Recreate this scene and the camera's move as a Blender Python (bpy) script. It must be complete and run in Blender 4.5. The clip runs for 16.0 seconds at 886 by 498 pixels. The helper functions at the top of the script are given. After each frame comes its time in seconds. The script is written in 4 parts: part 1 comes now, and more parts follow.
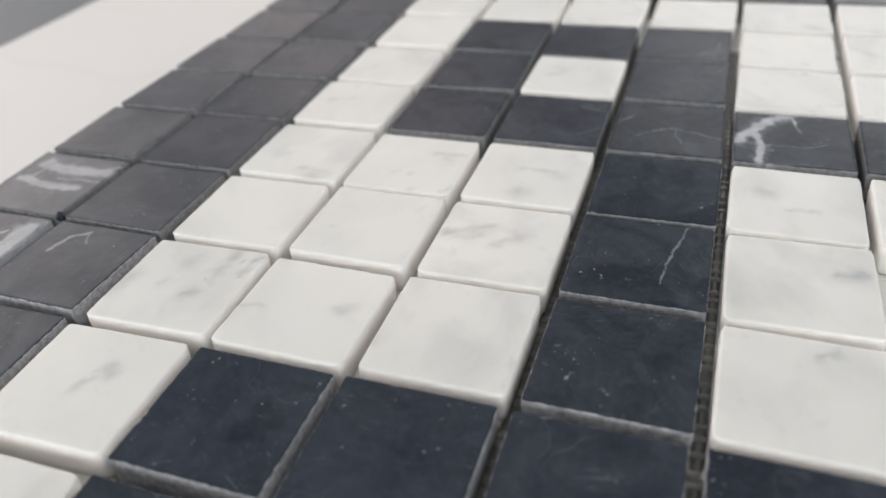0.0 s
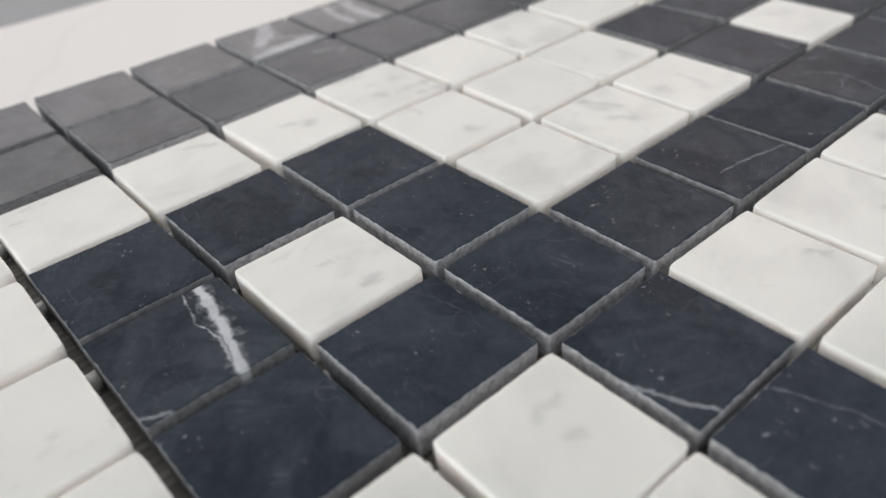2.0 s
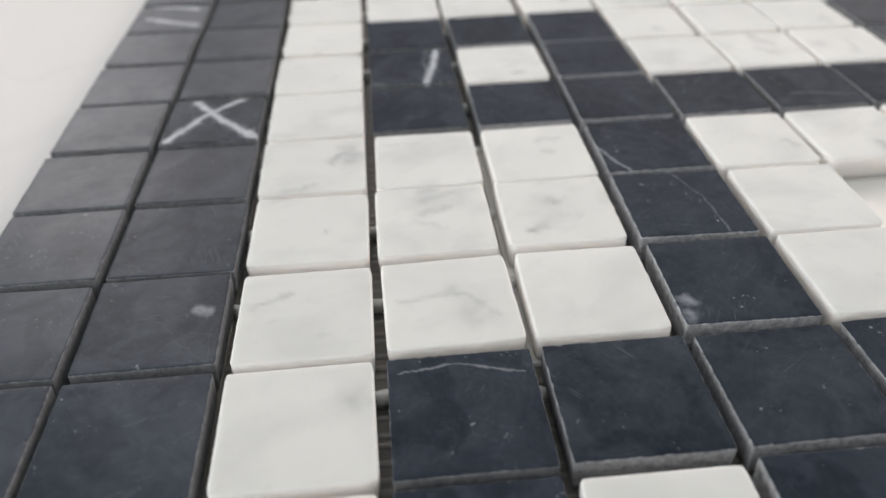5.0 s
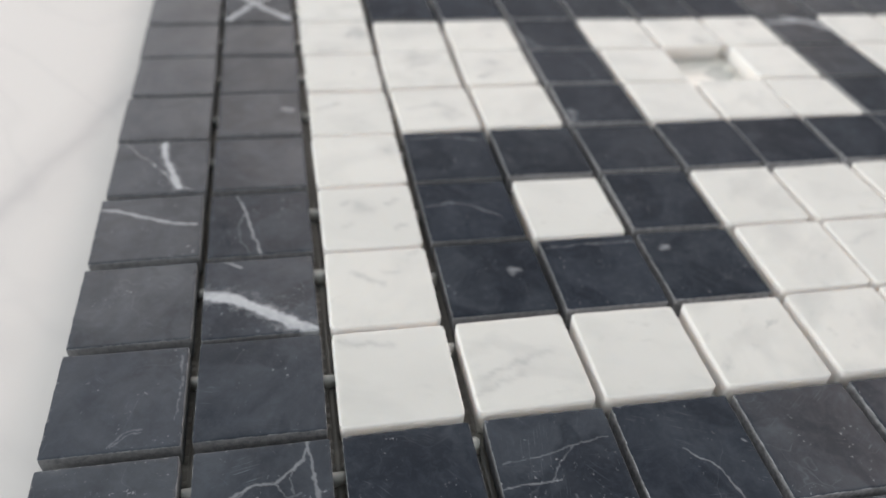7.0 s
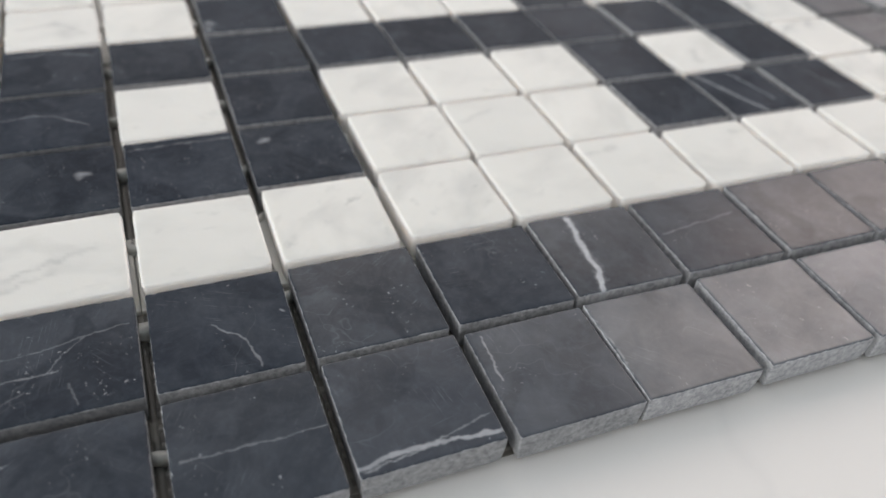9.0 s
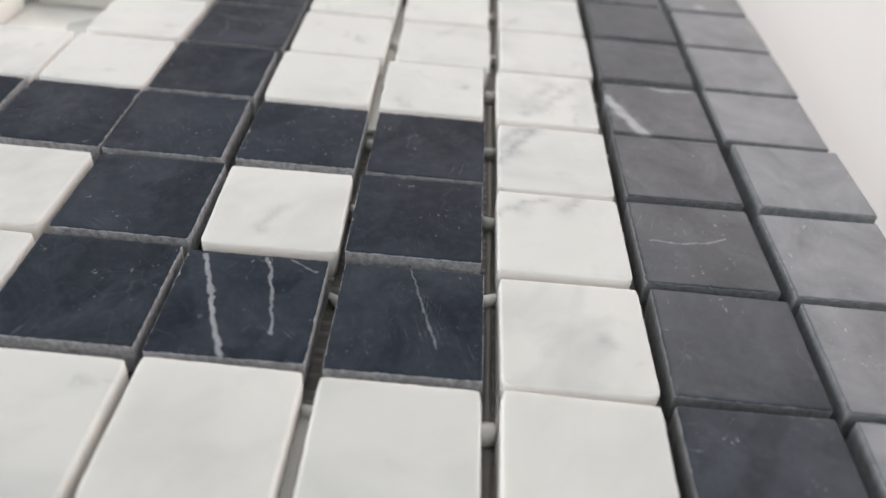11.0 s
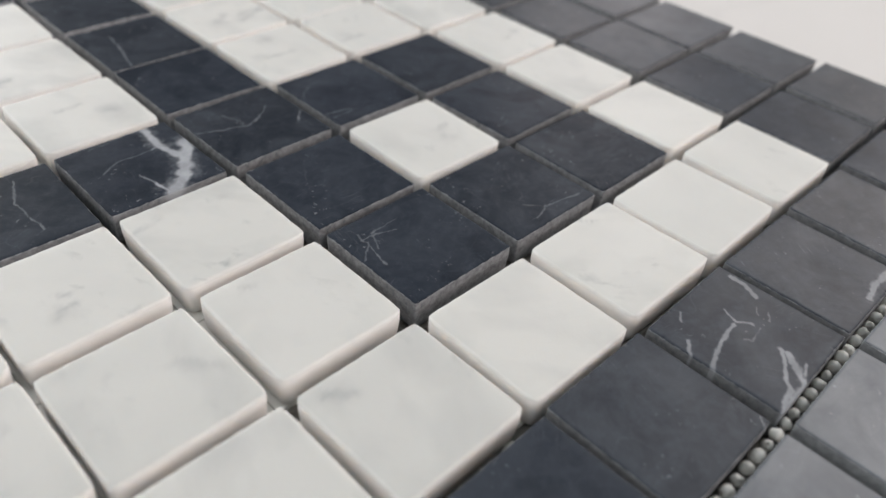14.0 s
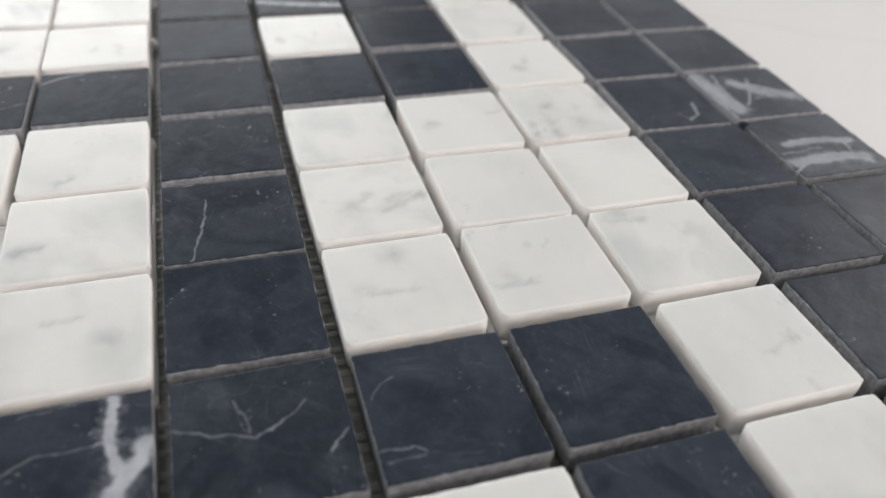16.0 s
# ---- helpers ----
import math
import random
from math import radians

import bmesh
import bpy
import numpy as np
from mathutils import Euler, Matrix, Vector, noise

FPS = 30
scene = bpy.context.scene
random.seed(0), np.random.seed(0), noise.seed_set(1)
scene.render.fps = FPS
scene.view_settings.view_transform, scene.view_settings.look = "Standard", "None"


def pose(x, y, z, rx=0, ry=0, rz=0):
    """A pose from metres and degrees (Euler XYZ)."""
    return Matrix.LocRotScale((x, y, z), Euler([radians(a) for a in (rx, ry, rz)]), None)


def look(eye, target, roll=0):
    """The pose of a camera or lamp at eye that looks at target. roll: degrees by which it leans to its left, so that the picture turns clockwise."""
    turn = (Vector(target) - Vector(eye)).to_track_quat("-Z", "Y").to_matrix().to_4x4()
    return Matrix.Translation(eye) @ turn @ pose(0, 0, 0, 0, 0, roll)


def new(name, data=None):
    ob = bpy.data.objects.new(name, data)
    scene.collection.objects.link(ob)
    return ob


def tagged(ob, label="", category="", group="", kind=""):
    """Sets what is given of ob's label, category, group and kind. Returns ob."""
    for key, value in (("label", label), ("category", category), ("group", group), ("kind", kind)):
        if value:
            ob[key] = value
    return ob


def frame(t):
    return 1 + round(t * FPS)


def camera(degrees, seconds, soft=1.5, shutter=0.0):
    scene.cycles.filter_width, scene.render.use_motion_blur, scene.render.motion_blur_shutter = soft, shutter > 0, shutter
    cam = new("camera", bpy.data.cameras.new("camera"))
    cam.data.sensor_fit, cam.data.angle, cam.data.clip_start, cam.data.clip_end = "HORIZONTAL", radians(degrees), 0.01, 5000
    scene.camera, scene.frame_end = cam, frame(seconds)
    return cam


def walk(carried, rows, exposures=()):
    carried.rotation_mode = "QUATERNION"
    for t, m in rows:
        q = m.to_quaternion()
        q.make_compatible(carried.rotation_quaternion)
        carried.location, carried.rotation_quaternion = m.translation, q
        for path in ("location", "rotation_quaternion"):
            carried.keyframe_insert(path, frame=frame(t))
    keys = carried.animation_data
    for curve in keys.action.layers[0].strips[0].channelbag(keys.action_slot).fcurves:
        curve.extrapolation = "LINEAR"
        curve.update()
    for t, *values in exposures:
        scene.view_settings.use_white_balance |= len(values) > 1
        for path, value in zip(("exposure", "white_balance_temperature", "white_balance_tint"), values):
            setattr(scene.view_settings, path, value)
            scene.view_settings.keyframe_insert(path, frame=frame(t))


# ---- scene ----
cam = camera(59.83, 16.0, soft=1.6)
cam.data.dof.use_dof, cam.data.dof.focus_distance, cam.data.dof.aperture_fstop = True, 0.107, 17.0
PATH = [
    (0.0, (-0.03369, -0.08835, 0.82117), (-0.07627, 0.01753, 0.74008), -5.00),
    (0.5, (-0.02324, -0.09347, 0.82050), (-0.07874, 0.00573, 0.73875), -5.01),
    (1.0, (-0.01081, -0.09669, 0.82040), (-0.07789, -0.00537, 0.73818), -4.92),
    (1.5, (0.00115, -0.09979, 0.82113), (-0.07646, -0.01786, 0.73828), -4.69),
    (2.0, (0.01338, -0.10085, 0.81887), (-0.07442, -0.02966, 0.73626), -4.42),
    (2.5, (0.02535, -0.10046, 0.81869), (-0.07056, -0.04147, 0.73550), -4.24),
    (3.0, (0.03850, -0.09965, 0.81965), (-0.06411, -0.05376, 0.73618), -4.31),
    (3.5, (0.05257, -0.09793, 0.82105), (-0.05530, -0.06536, 0.73796), -4.43),
    (4.0, (0.07078, -0.09114, 0.82119), (-0.04062, -0.07198, 0.73858), -4.44),
    (4.2, (0.07688, -0.08852, 0.82225), (-0.03516, -0.07373, 0.73962), -4.23),
    (6.3, (0.15612, -0.09662, 0.83968), (0.04725, -0.08494, 0.75243), 1.81),
    (6.5, (0.16481, -0.10217, 0.84288), (0.05667, -0.08690, 0.75529), 2.52),
    (7.0, (0.18067, -0.11477, 0.84818), (0.07574, -0.08973, 0.75895), 4.71),
    (7.5, (0.19683, -0.12697, 0.84762), (0.09464, -0.09420, 0.75771), 5.95),
    (8.0, (0.20793, -0.12651, 0.84150), (0.10786, -0.08879, 0.75114), 6.27),
    (8.5, (0.20440, -0.09749, 0.83777), (0.10573, -0.05548, 0.74776), 6.35),
    (9.0, (0.19982, -0.06510, 0.83474), (0.10253, -0.01958, 0.74495), 5.89),
    (9.2, (0.19995, -0.04660, 0.83268), (0.10178, -0.00248, 0.74314), 5.82),
    (11.3, (0.13695, 0.09602, 0.82415), (0.02915, 0.08821, 0.73517), 5.35),
    (11.5, (0.12781, 0.10225, 0.82466), (0.02081, 0.08884, 0.73539), 5.08),
    (12.0, (0.10781, 0.11339, 0.82571), (0.00324, 0.08678, 0.73651), 4.79),
    (12.5, (0.08718, 0.12375, 0.82626), (-0.01394, 0.08477, 0.73763), 5.02),
    (13.0, (0.06565, 0.13217, 0.82504), (-0.03007, 0.08074, 0.73676), 4.96),
    (13.5, (0.04257, 0.13887, 0.82526), (-0.04653, 0.07705, 0.73672), 5.39),
    (14.0, (0.02056, 0.14137, 0.82534), (-0.06001, 0.06897, 0.73664), 5.62),
    (14.5, (-0.00046, 0.13910, 0.82397), (-0.06985, 0.05604, 0.73517), 5.46),
    (15.0, (-0.01949, 0.12997, 0.82323), (-0.07609, 0.03769, 0.73446), 5.18),
    (15.5, (-0.03715, 0.11398, 0.82322), (-0.07920, 0.01354, 0.73522), 4.73),
    (16.0, (-0.04018, 0.09395, 0.82440), (-0.07639, -0.00882, 0.73650), 4.50),
]
EXPOSURES = [(0.0, -0.30), (3.5, -0.31), (6.3, -0.25), (8.5, -0.23), (9.2, -0.24), (11.5, -0.21), (12.5, -0.22), (13.5, -0.29), (15.0, -0.33), (16.0, -0.30)]
walk(cam, [(t, look(eye, target, roll)) for t, eye, target, roll in PATH], EXPOSURES)

# ---- light ----
world = bpy.data.worlds.new("sky")
scene.world = world
world.use_nodes = True
sky = world.node_tree.nodes.new("ShaderNodeTexSky")
sky.sky_type, sky.sun_disc = "NISHITA", False
sky.sun_elevation, sky.sun_rotation = radians(35), radians(150)
back = world.node_tree.nodes["Background"]
back.inputs["Strength"].default_value = 0.08
world.node_tree.links.new(sky.outputs[0], back.inputs["Color"])


def window_light(name, eye, target, wide, high, power, colour):
    lamp = bpy.data.lights.new(name, "AREA")
    lamp.shape, lamp.size, lamp.size_y, lamp.energy, lamp.color = "RECTANGLE", wide, high, power, colour
    ob = new(name, lamp)
    ob.matrix_world = look(eye, target)
    return ob


window_light("window_light_west", (-1.68, 0.57, 2.04), (0, 0.57, 2.04), 1.82, 1.10, 27, (1.0, 0.88, 0.815))
window_light("window_light_southwest", (-1.68, -0.885, 1.845), (0, -0.885, 1.845), 0.53, 1.01, 7, (1.0, 0.90, 0.87))
window_light("window_light_north", (-0.82, 1.58, 2.07), (-0.82, 0, 2.07), 0.62, 0.66, 17, (1.0, 0.80, 0.73))
window_light("window_light_northeast", (0.25, 1.58, 1.5), (0.25, 0, 1.5), 0.9, 0.42, 8, (1.0, 0.975, 0.95))
window_light("window_light_south", (0.5, -1.98, 1.4), (0.5, 0, 1.4), 2.0, 1.0, 48, (0.985, 0.99, 0.965))
# overhead source is unseen; this lamp and its ceiling opening are added
window_light("roof_window_light", (-0.1, -0.15, 2.78), (-0.1, -0.15, 0), 3.0, 3.1, 21.5, (0.918, 0.985, 0.985))

# ---- materials ----


class Nodes:
    """A small helper to write node trees."""

    def __init__(self, name):
        self.material = bpy.data.materials.new(name)
        self.material.use_nodes = True
        self.tree = self.material.node_tree
        self.shader = self.tree.nodes["Principled BSDF"]

    def add(self, kind, **inputs):
        node = self.tree.nodes.new(kind)
        for key, value in inputs.items():
            self.put(node.inputs[key.replace("_", " ")], value)
        return node

    def put(self, socket, value):
        if isinstance(value, bpy.types.NodeSocket):
            self.tree.links.new(value, socket)
        else:
            socket.default_value = value

    def noise(self, vector, scale, detail=4.0, rough=0.55, distortion=0.0):
        return self.add("ShaderNodeTexNoise", Vector=vector, Scale=scale, Detail=detail, Roughness=rough, Distortion=distortion).outputs["Fac"]

    def ramp(self, fac, *stops):
        node = self.add("ShaderNodeValToRGB", Fac=fac)
        ramp = node.color_ramp
        while len(ramp.elements) < len(stops):
            ramp.elements.new(0.5)
        for element, (place, value) in zip(ramp.elements, stops):
            element.position = place
            element.color = (*value, 1.0) if isinstance(value, tuple) else (value, value, value, 1.0)
        return node.outputs["Color"]

    def mix(self, fac, a, b, how="MIX"):
        node = self.tree.nodes.new("ShaderNodeMix")
        node.data_type, node.blend_type = "RGBA", how
        self.put(node.inputs[0], fac)
        for socket, value in ((node.inputs[6], a), (node.inputs[7], b)):
            self.put(socket, (*value, 1.0) if isinstance(value, tuple) else value)
        return node.outputs[2]

    def maths(self, how, a, b=0.0, clamp=False):
        node = self.tree.nodes.new("ShaderNodeMath")
        node.operation, node.use_clamp = how, clamp
        self.put(node.inputs[0], a)
        self.put(node.inputs[1], b)
        return node.outputs[0]

    def attribute(self, name):
        node = self.tree.nodes.new("ShaderNodeAttribute")
        node.attribute_name = name
        return node.outputs["Fac"]

    def stone_place(self):
        """Object coordinates, shifted for each piece so that no two pieces look alike."""
        place = self.tree.nodes.new("ShaderNodeTexCoord").outputs["Object"]
        chance = self.tree.nodes.new("ShaderNodeObjectInfo").outputs["Random"]
        shift = self.add("ShaderNodeCombineXYZ", X=self.maths("MULTIPLY", chance, 7.3), Y=self.maths("MULTIPLY", chance, 3.1), Z=self.maths("MULTIPLY", chance, 5.7))
        add = self.tree.nodes.new("ShaderNodeVectorMath")
        self.put(add.inputs[0], place)
        self.put(add.inputs[1], shift.outputs[0])
        return add.outputs[0], chance

    def bump(self, height, strength, distance):
        node = self.add("ShaderNodeBump", Strength=strength, Distance=distance, Height=height)
        self.put(self.shader.inputs["Normal"], node.outputs[0])

    def finish(self, colour, rough, **more):
        self.put(self.shader.inputs["Base Color"], (*colour, 1.0) if isinstance(colour, tuple) else colour)
        self.put(self.shader.inputs["Roughness"], rough)
        for key, value in more.items():
            self.put(self.shader.inputs[key.replace("_", " ")], value)
        return self.material


def white_marble():
    n = Nodes("white_marble")
    place, chance = n.stone_place()
    side = n.attribute("side")
    # each piece was cut from another part of the slab: some clean, some clouded, some full of grey flecks
    clouded = n.ramp(n.maths("FRACT", n.maths("MULTIPLY", chance, 17.3)), (0.10, 0.25), (0.85, 1.0))
    flecked = n.ramp(n.maths("FRACT", n.maths("MULTIPLY", chance, 41.7)), (0.15, 0.12), (0.90, 1.0))
    lean = n.add("ShaderNodeVectorRotate", Vector=place, Angle=n.maths("ADD", 0.5, n.maths("MULTIPLY", chance, 1.6)))
    drawn = n.tree.nodes.new("ShaderNodeVectorMath")
    drawn.operation = "MULTIPLY"
    n.put(drawn.inputs[0], lean.outputs[0])
    n.put(drawn.inputs[1], (0.8, 1.15, 1.0))
    drift = drawn.outputs[0]
    cloud = n.maths("MULTIPLY", n.ramp(n.noise(drift, 105, 3, 0.5, 0.3), (0.46, 0.0), (0.74, 1.0)), clouded)
    veil = n.ramp(n.noise(drift, 38, 3, 0.5, 0.5), (0.42, 0.0), (0.66, 1.0))
    fleck = n.ramp(n.noise(drift, 360, 3, 0.5, 0.2), (0.56, 0.0), (0.74, 1.0))
    fleck = n.maths("MULTIPLY", fleck, n.ramp(n.noise(drift, 130, 2, 0.5, 0.2), (0.50, 0.0), (0.66, 1.0)))
    fleck = n.maths("MULTIPLY", fleck, flecked)
    smudge = n.maths("MULTIPLY", n.attribute("vein"), n.ramp(n.noise(place, 330, 4, 0.6), (0.30, 0.40), (0.60, 1.0)))
    base = n.mix(n.maths("MULTIPLY", chance, 0.8), (0.585, 0.588, 0.560), (0.550, 0.558, 0.535))
    base = n.mix(n.maths("MULTIPLY", veil, 0.30), base, (0.47, 0.48, 0.46))
    base = n.mix(n.maths("MULTIPLY", cloud, 0.50), base, (0.35, 0.365, 0.36))
    base = n.mix(n.maths("MULTIPLY", fleck, 0.55), base, (0.25, 0.27, 0.275))
    base = n.mix(n.maths("MULTIPLY", smudge, 0.85), base, (0.24, 0.255, 0.265))
    base = n.mix(n.maths("MULTIPLY", side, 0.7), base, (0.80, 0.77, 0.745))
    grain = n.noise(place, 2600, 3, 0.6)
    n.bump(n.maths("ADD", grain, n.maths("MULTIPLY", n.noise(place, 500, 3), 0.5)), 0.10, 0.0002)
    rough = n.maths("ADD", n.maths("MULTIPLY", n.noise(place, 400, 3), 0.14), n.maths("ADD", 0.30, n.maths("MULTIPLY", side, 0.25)))
    n.material.node_tree.nodes["Principled BSDF"].subsurface_method = "RANDOM_WALK"
    return n.finish(base, rough, Specular_IOR_Level=0.12, Subsurface_Weight=1.0, Subsurface_Radius=(1.0, 0.955, 0.90), Subsurface_Scale=n.maths("ADD", 0.0010, n.maths("MULTIPLY", side, 0.0035)))


def black_marble():
    n = Nodes("black_marble")
    place, chance = n.stone_place()
    side = n.attribute("side")
    cloud = n.ramp(n.noise(place, 75, 6, 0.7, 0.8), (0.36, 0.0), (0.70, 1.0))
    base = n.mix(cloud, (0.0155, 0.0192, 0.0262), (0.0450, 0.0525, 0.0632))
    base = n.mix(n.maths("MULTIPLY", chance, 0.5), base, (0.025, 0.031, 0.043))
    turn = n.add("ShaderNodeVectorRotate", Vector=place, Angle=n.maths("MULTIPLY", chance, 31.0))
    thin = n.tree.nodes.new("ShaderNodeVectorMath")
    thin.operation = "MULTIPLY"
    n.put(thin.inputs[0], turn.outputs[0])
    n.put(thin.inputs[1], (0.5, 14.0, 1.0))
    line = n.ramp(n.noise(thin.outputs[0], 420, 1, 0.5), (0.62, 0.0), (0.72, 1.0))
    line = n.maths("MULTIPLY", line, n.ramp(n.noise(place, 150, 3), (0.56, 0.0), (0.66, 1.0)))
    base = n.mix(n.maths("MULTIPLY", line, 0.28), base, (0.19, 0.21, 0.235))
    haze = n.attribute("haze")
    # darker, sharper-edged patches spread at random over the top
    blotch = n.ramp(n.noise(place, 68, 3, 0.45, 0.9), (0.545, 0.0), (0.60, 1.0))
    base = n.mix(n.maths("MULTIPLY", blotch, 0.50), base, (0.0095, 0.0125, 0.0185))
    # long straight scratches from the polishing
    across = n.add("ShaderNodeVectorRotate", Vector=place, Angle=n.maths("MULTIPLY", chance, 57.0))
    thinner = n.tree.nodes.new("ShaderNodeVectorMath")
    thinner.operation = "MULTIPLY"
    n.put(thinner.inputs[0], across.outputs[0])
    n.put(thinner.inputs[1], (1.0, 40.0, 1.0))
    scuff = n.ramp(n.noise(thinner.outputs[0], 120, 2, 0.5), (0.66, 0.0), (0.74, 1.0))
    scuff = n.maths("MULTIPLY", scuff, n.ramp(n.noise(place, 130, 3), (0.52, 0.0), (0.64, 1.0)))
    base = n.mix(n.maths("MULTIPLY", scuff, 0.3), base, (0.13, 0.15, 0.18))
    # small cloudy patches in the stone
    patch = n.ramp(n.noise(place, 520, 6, 0.75, 0.5), (0.47, 0.0), (0.75, 1.0))
    base = n.mix(n.maths("MULTIPLY", patch, 0.34), base, (0.056, 0.068, 0.086))
    # fine calcite hairs and scattered light specks
    hair = n.add("ShaderNodeTexVoronoi", Vector=n.mix(0.012, place, n.add("ShaderNodeTexNoise", Vector=place, Scale=120.0).outputs["Color"]), Scale=95.0)
    hair.feature = "DISTANCE_TO_EDGE"
    hairs = n.ramp(hair.outputs["Distance"], (0.0, 1.0), (0.012, 0.0))
    hairs = n.maths("MULTIPLY", hairs, n.ramp(n.noise(place, 85, 3), (0.52, 0.0), (0.68, 1.0)))
    base = n.mix(n.maths("MULTIPLY", hairs, 0.14), base, (0.22, 0.24, 0.26))
    speck = n.ramp(n.noise(place, 1300, 3, 0.6), (0.64, 0.0), (0.70, 1.0))
    speck = n.maths("MULTIPLY", speck, n.ramp(n.noise(place, 190, 3), (0.54, 0.0), (0.64, 1.0)))
    base = n.mix(n.maths("MULTIPLY", speck, 0.6), base, (0.30, 0.31, 0.33))
    sawn = n.mix(n.ramp(n.noise(place, 1100, 5, 0.7), (0.32, 0.0), (0.68, 1.0)), (0.175, 0.18, 0.19), (0.43, 0.435, 0.445))
    # the broken upper edge is paler than the sawn face
    sawn = n.mix(n.ramp(side, (0.86, 0.8), (1.0, 0.0)), sawn, (0.48, 0.49, 0.51))
    # joint shade painted into the sawn faces, set for each piece
    sawn = n.mix(n.attribute("side_shade"), sawn, (0.060, 0.064, 0.066))
    frayed = n.maths("ADD", side, n.maths("MULTIPLY", n.maths("SUBTRACT", n.noise(place, 1000, 5, 0.7), 0.5), 0.85))
    worn = n.ramp(frayed, (0.77, 0.0), (0.86, 1.0))
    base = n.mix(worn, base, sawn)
    vein = n.attribute("vein")
    vein = n.ramp(n.maths("ADD", vein, n.maths("MULTIPLY", n.maths("SUBTRACT", n.noise(place, 650, 5, 0.7, 0.2), 0.5), 0.62)), (0.24, 0.0), (0.80, 1.0))
    pale = n.mix(n.noise(place, 500, 4, 0.7, 1.0), (0.27, 0.29, 0.315), (0.53, 0.55, 0.57))
    wisp = n.ramp(n.noise(place, 240, 4, 0.6), (0.30, 0.45), (0.62, 1.0))
    solid = n.attribute("solid")
    cover = n.mix(n.maths("MULTIPLY", solid, 0.55), wisp, (1.0, 1.0, 1.0))
    base = n.mix(n.maths("MULTIPLY", n.maths("MULTIPLY", vein, solid), n.maths("MULTIPLY", cover, 0.95)), base, pale)
    scratch = n.noise(place, 1500, 4, 0.7)
    n.bump(n.maths("ADD", scratch, n.maths("MULTIPLY", n.noise(place, 260, 3), 0.5)), 0.07, 0.0002)
    # the sheen varies unevenly over each piece
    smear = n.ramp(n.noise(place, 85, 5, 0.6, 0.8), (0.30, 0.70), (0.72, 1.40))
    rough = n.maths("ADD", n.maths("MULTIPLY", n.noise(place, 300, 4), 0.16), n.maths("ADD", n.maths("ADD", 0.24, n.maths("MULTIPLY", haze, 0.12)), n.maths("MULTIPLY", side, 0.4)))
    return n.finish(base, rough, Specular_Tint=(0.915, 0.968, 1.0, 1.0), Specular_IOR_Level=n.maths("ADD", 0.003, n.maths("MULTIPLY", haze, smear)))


def plain(name, low, high, scale, rough=0.6, relief=0.1, depth=0.001):
    n = Nodes(name)
    place = n.tree.nodes.new("ShaderNodeTexCoord").outputs["Object"]
    big, small = n.noise(place, scale, 4), n.noise(place, scale * 11, 4, 0.65)
    base = n.mix(n.maths("ADD", n.maths("MULTIPLY", big, 0.65), n.maths("MULTIPLY", small, 0.35)), low, high)
    n.bump(small, relief, depth)
    return n.finish(base, n.maths("ADD", n.maths("MULTIPLY", small, 0.15), rough - 0.07))


STREAK_SLOPE, STREAK_START = -0.35, -0.157


def table_stone():
    n = Nodes("polished_white_stone")
    place = n.tree.nodes.new("ShaderNodeTexCoord").outputs["Object"]
    cloud = n.ramp(n.noise(place, 9, 5, 0.6, 0.7), (0.42, 0.0), (0.75, 1.0))
    line = n.ramp(n.maths("ABSOLUTE", n.maths("SUBTRACT", n.noise(place, 5, 4, 0.5, 0.8), 0.5)), (0.0, 1.0), (0.012, 0.0))
    base = n.mix(n.maths("MULTIPLY", cloud, 0.25), (0.580, 0.572, 0.556), (0.525, 0.520, 0.505))
    base = n.mix(n.maths("MULTIPLY", line, 0.16), base, (0.45, 0.45, 0.45))
    # one long grey streak that runs out from under the sheet
    split = n.add("ShaderNodeSeparateXYZ", Vector=place)
    bow = n.maths("ADD", n.maths("MULTIPLY", split.outputs["X"], STREAK_SLOPE), STREAK_START)
    wander = n.maths("MULTIPLY", n.maths("SUBTRACT", n.noise(place, 22, 4, 0.55), 0.5), 0.016)
    away = n.maths("ABSOLUTE", n.maths("SUBTRACT", n.maths("ADD", split.outputs["Y"], wander), bow))
    base = n.mix(n.maths("MULTIPLY", n.ramp(away, (0.0, 1.0), (0.0035, 0.35), (0.012, 0.0)), 0.42), base, (0.33, 0.33, 0.34))
    return n.finish(base, n.maths("ADD", 0.42, n.maths("MULTIPLY", n.noise(place, 60, 4), 0.10)), Specular_IOR_Level=0.16)


WHITE, BLACK, TABLE = white_marble(), black_marble(), table_stone()
WALL = plain("painted_plaster", (0.55, 0.56, 0.58), (0.61, 0.62, 0.64), 3, 0.7)
CEILING = plain("white_ceiling_paint", (0.78, 0.78, 0.77), (0.82, 0.82, 0.81), 3, 0.8)
FLOOR = plain("grey_brown_floor", (0.17, 0.145, 0.125), (0.24, 0.21, 0.19), 6, 0.45)
FRAME = plain("white_window_paint", (0.74, 0.74, 0.73), (0.8, 0.8, 0.79), 8, 0.4)
GLUE = plain("dried_glue", (0.62, 0.61, 0.565), (0.76, 0.75, 0.70), 400, 0.3, 0.1, 0.0001)
RESIDUE = plain("grey_green_residue", (0.38, 0.395, 0.375), (0.47, 0.485, 0.46), 300, 0.4, 0.2, 0.0001)
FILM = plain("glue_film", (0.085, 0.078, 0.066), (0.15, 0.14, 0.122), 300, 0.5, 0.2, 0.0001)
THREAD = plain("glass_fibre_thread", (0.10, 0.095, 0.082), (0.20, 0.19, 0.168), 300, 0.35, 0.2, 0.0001)
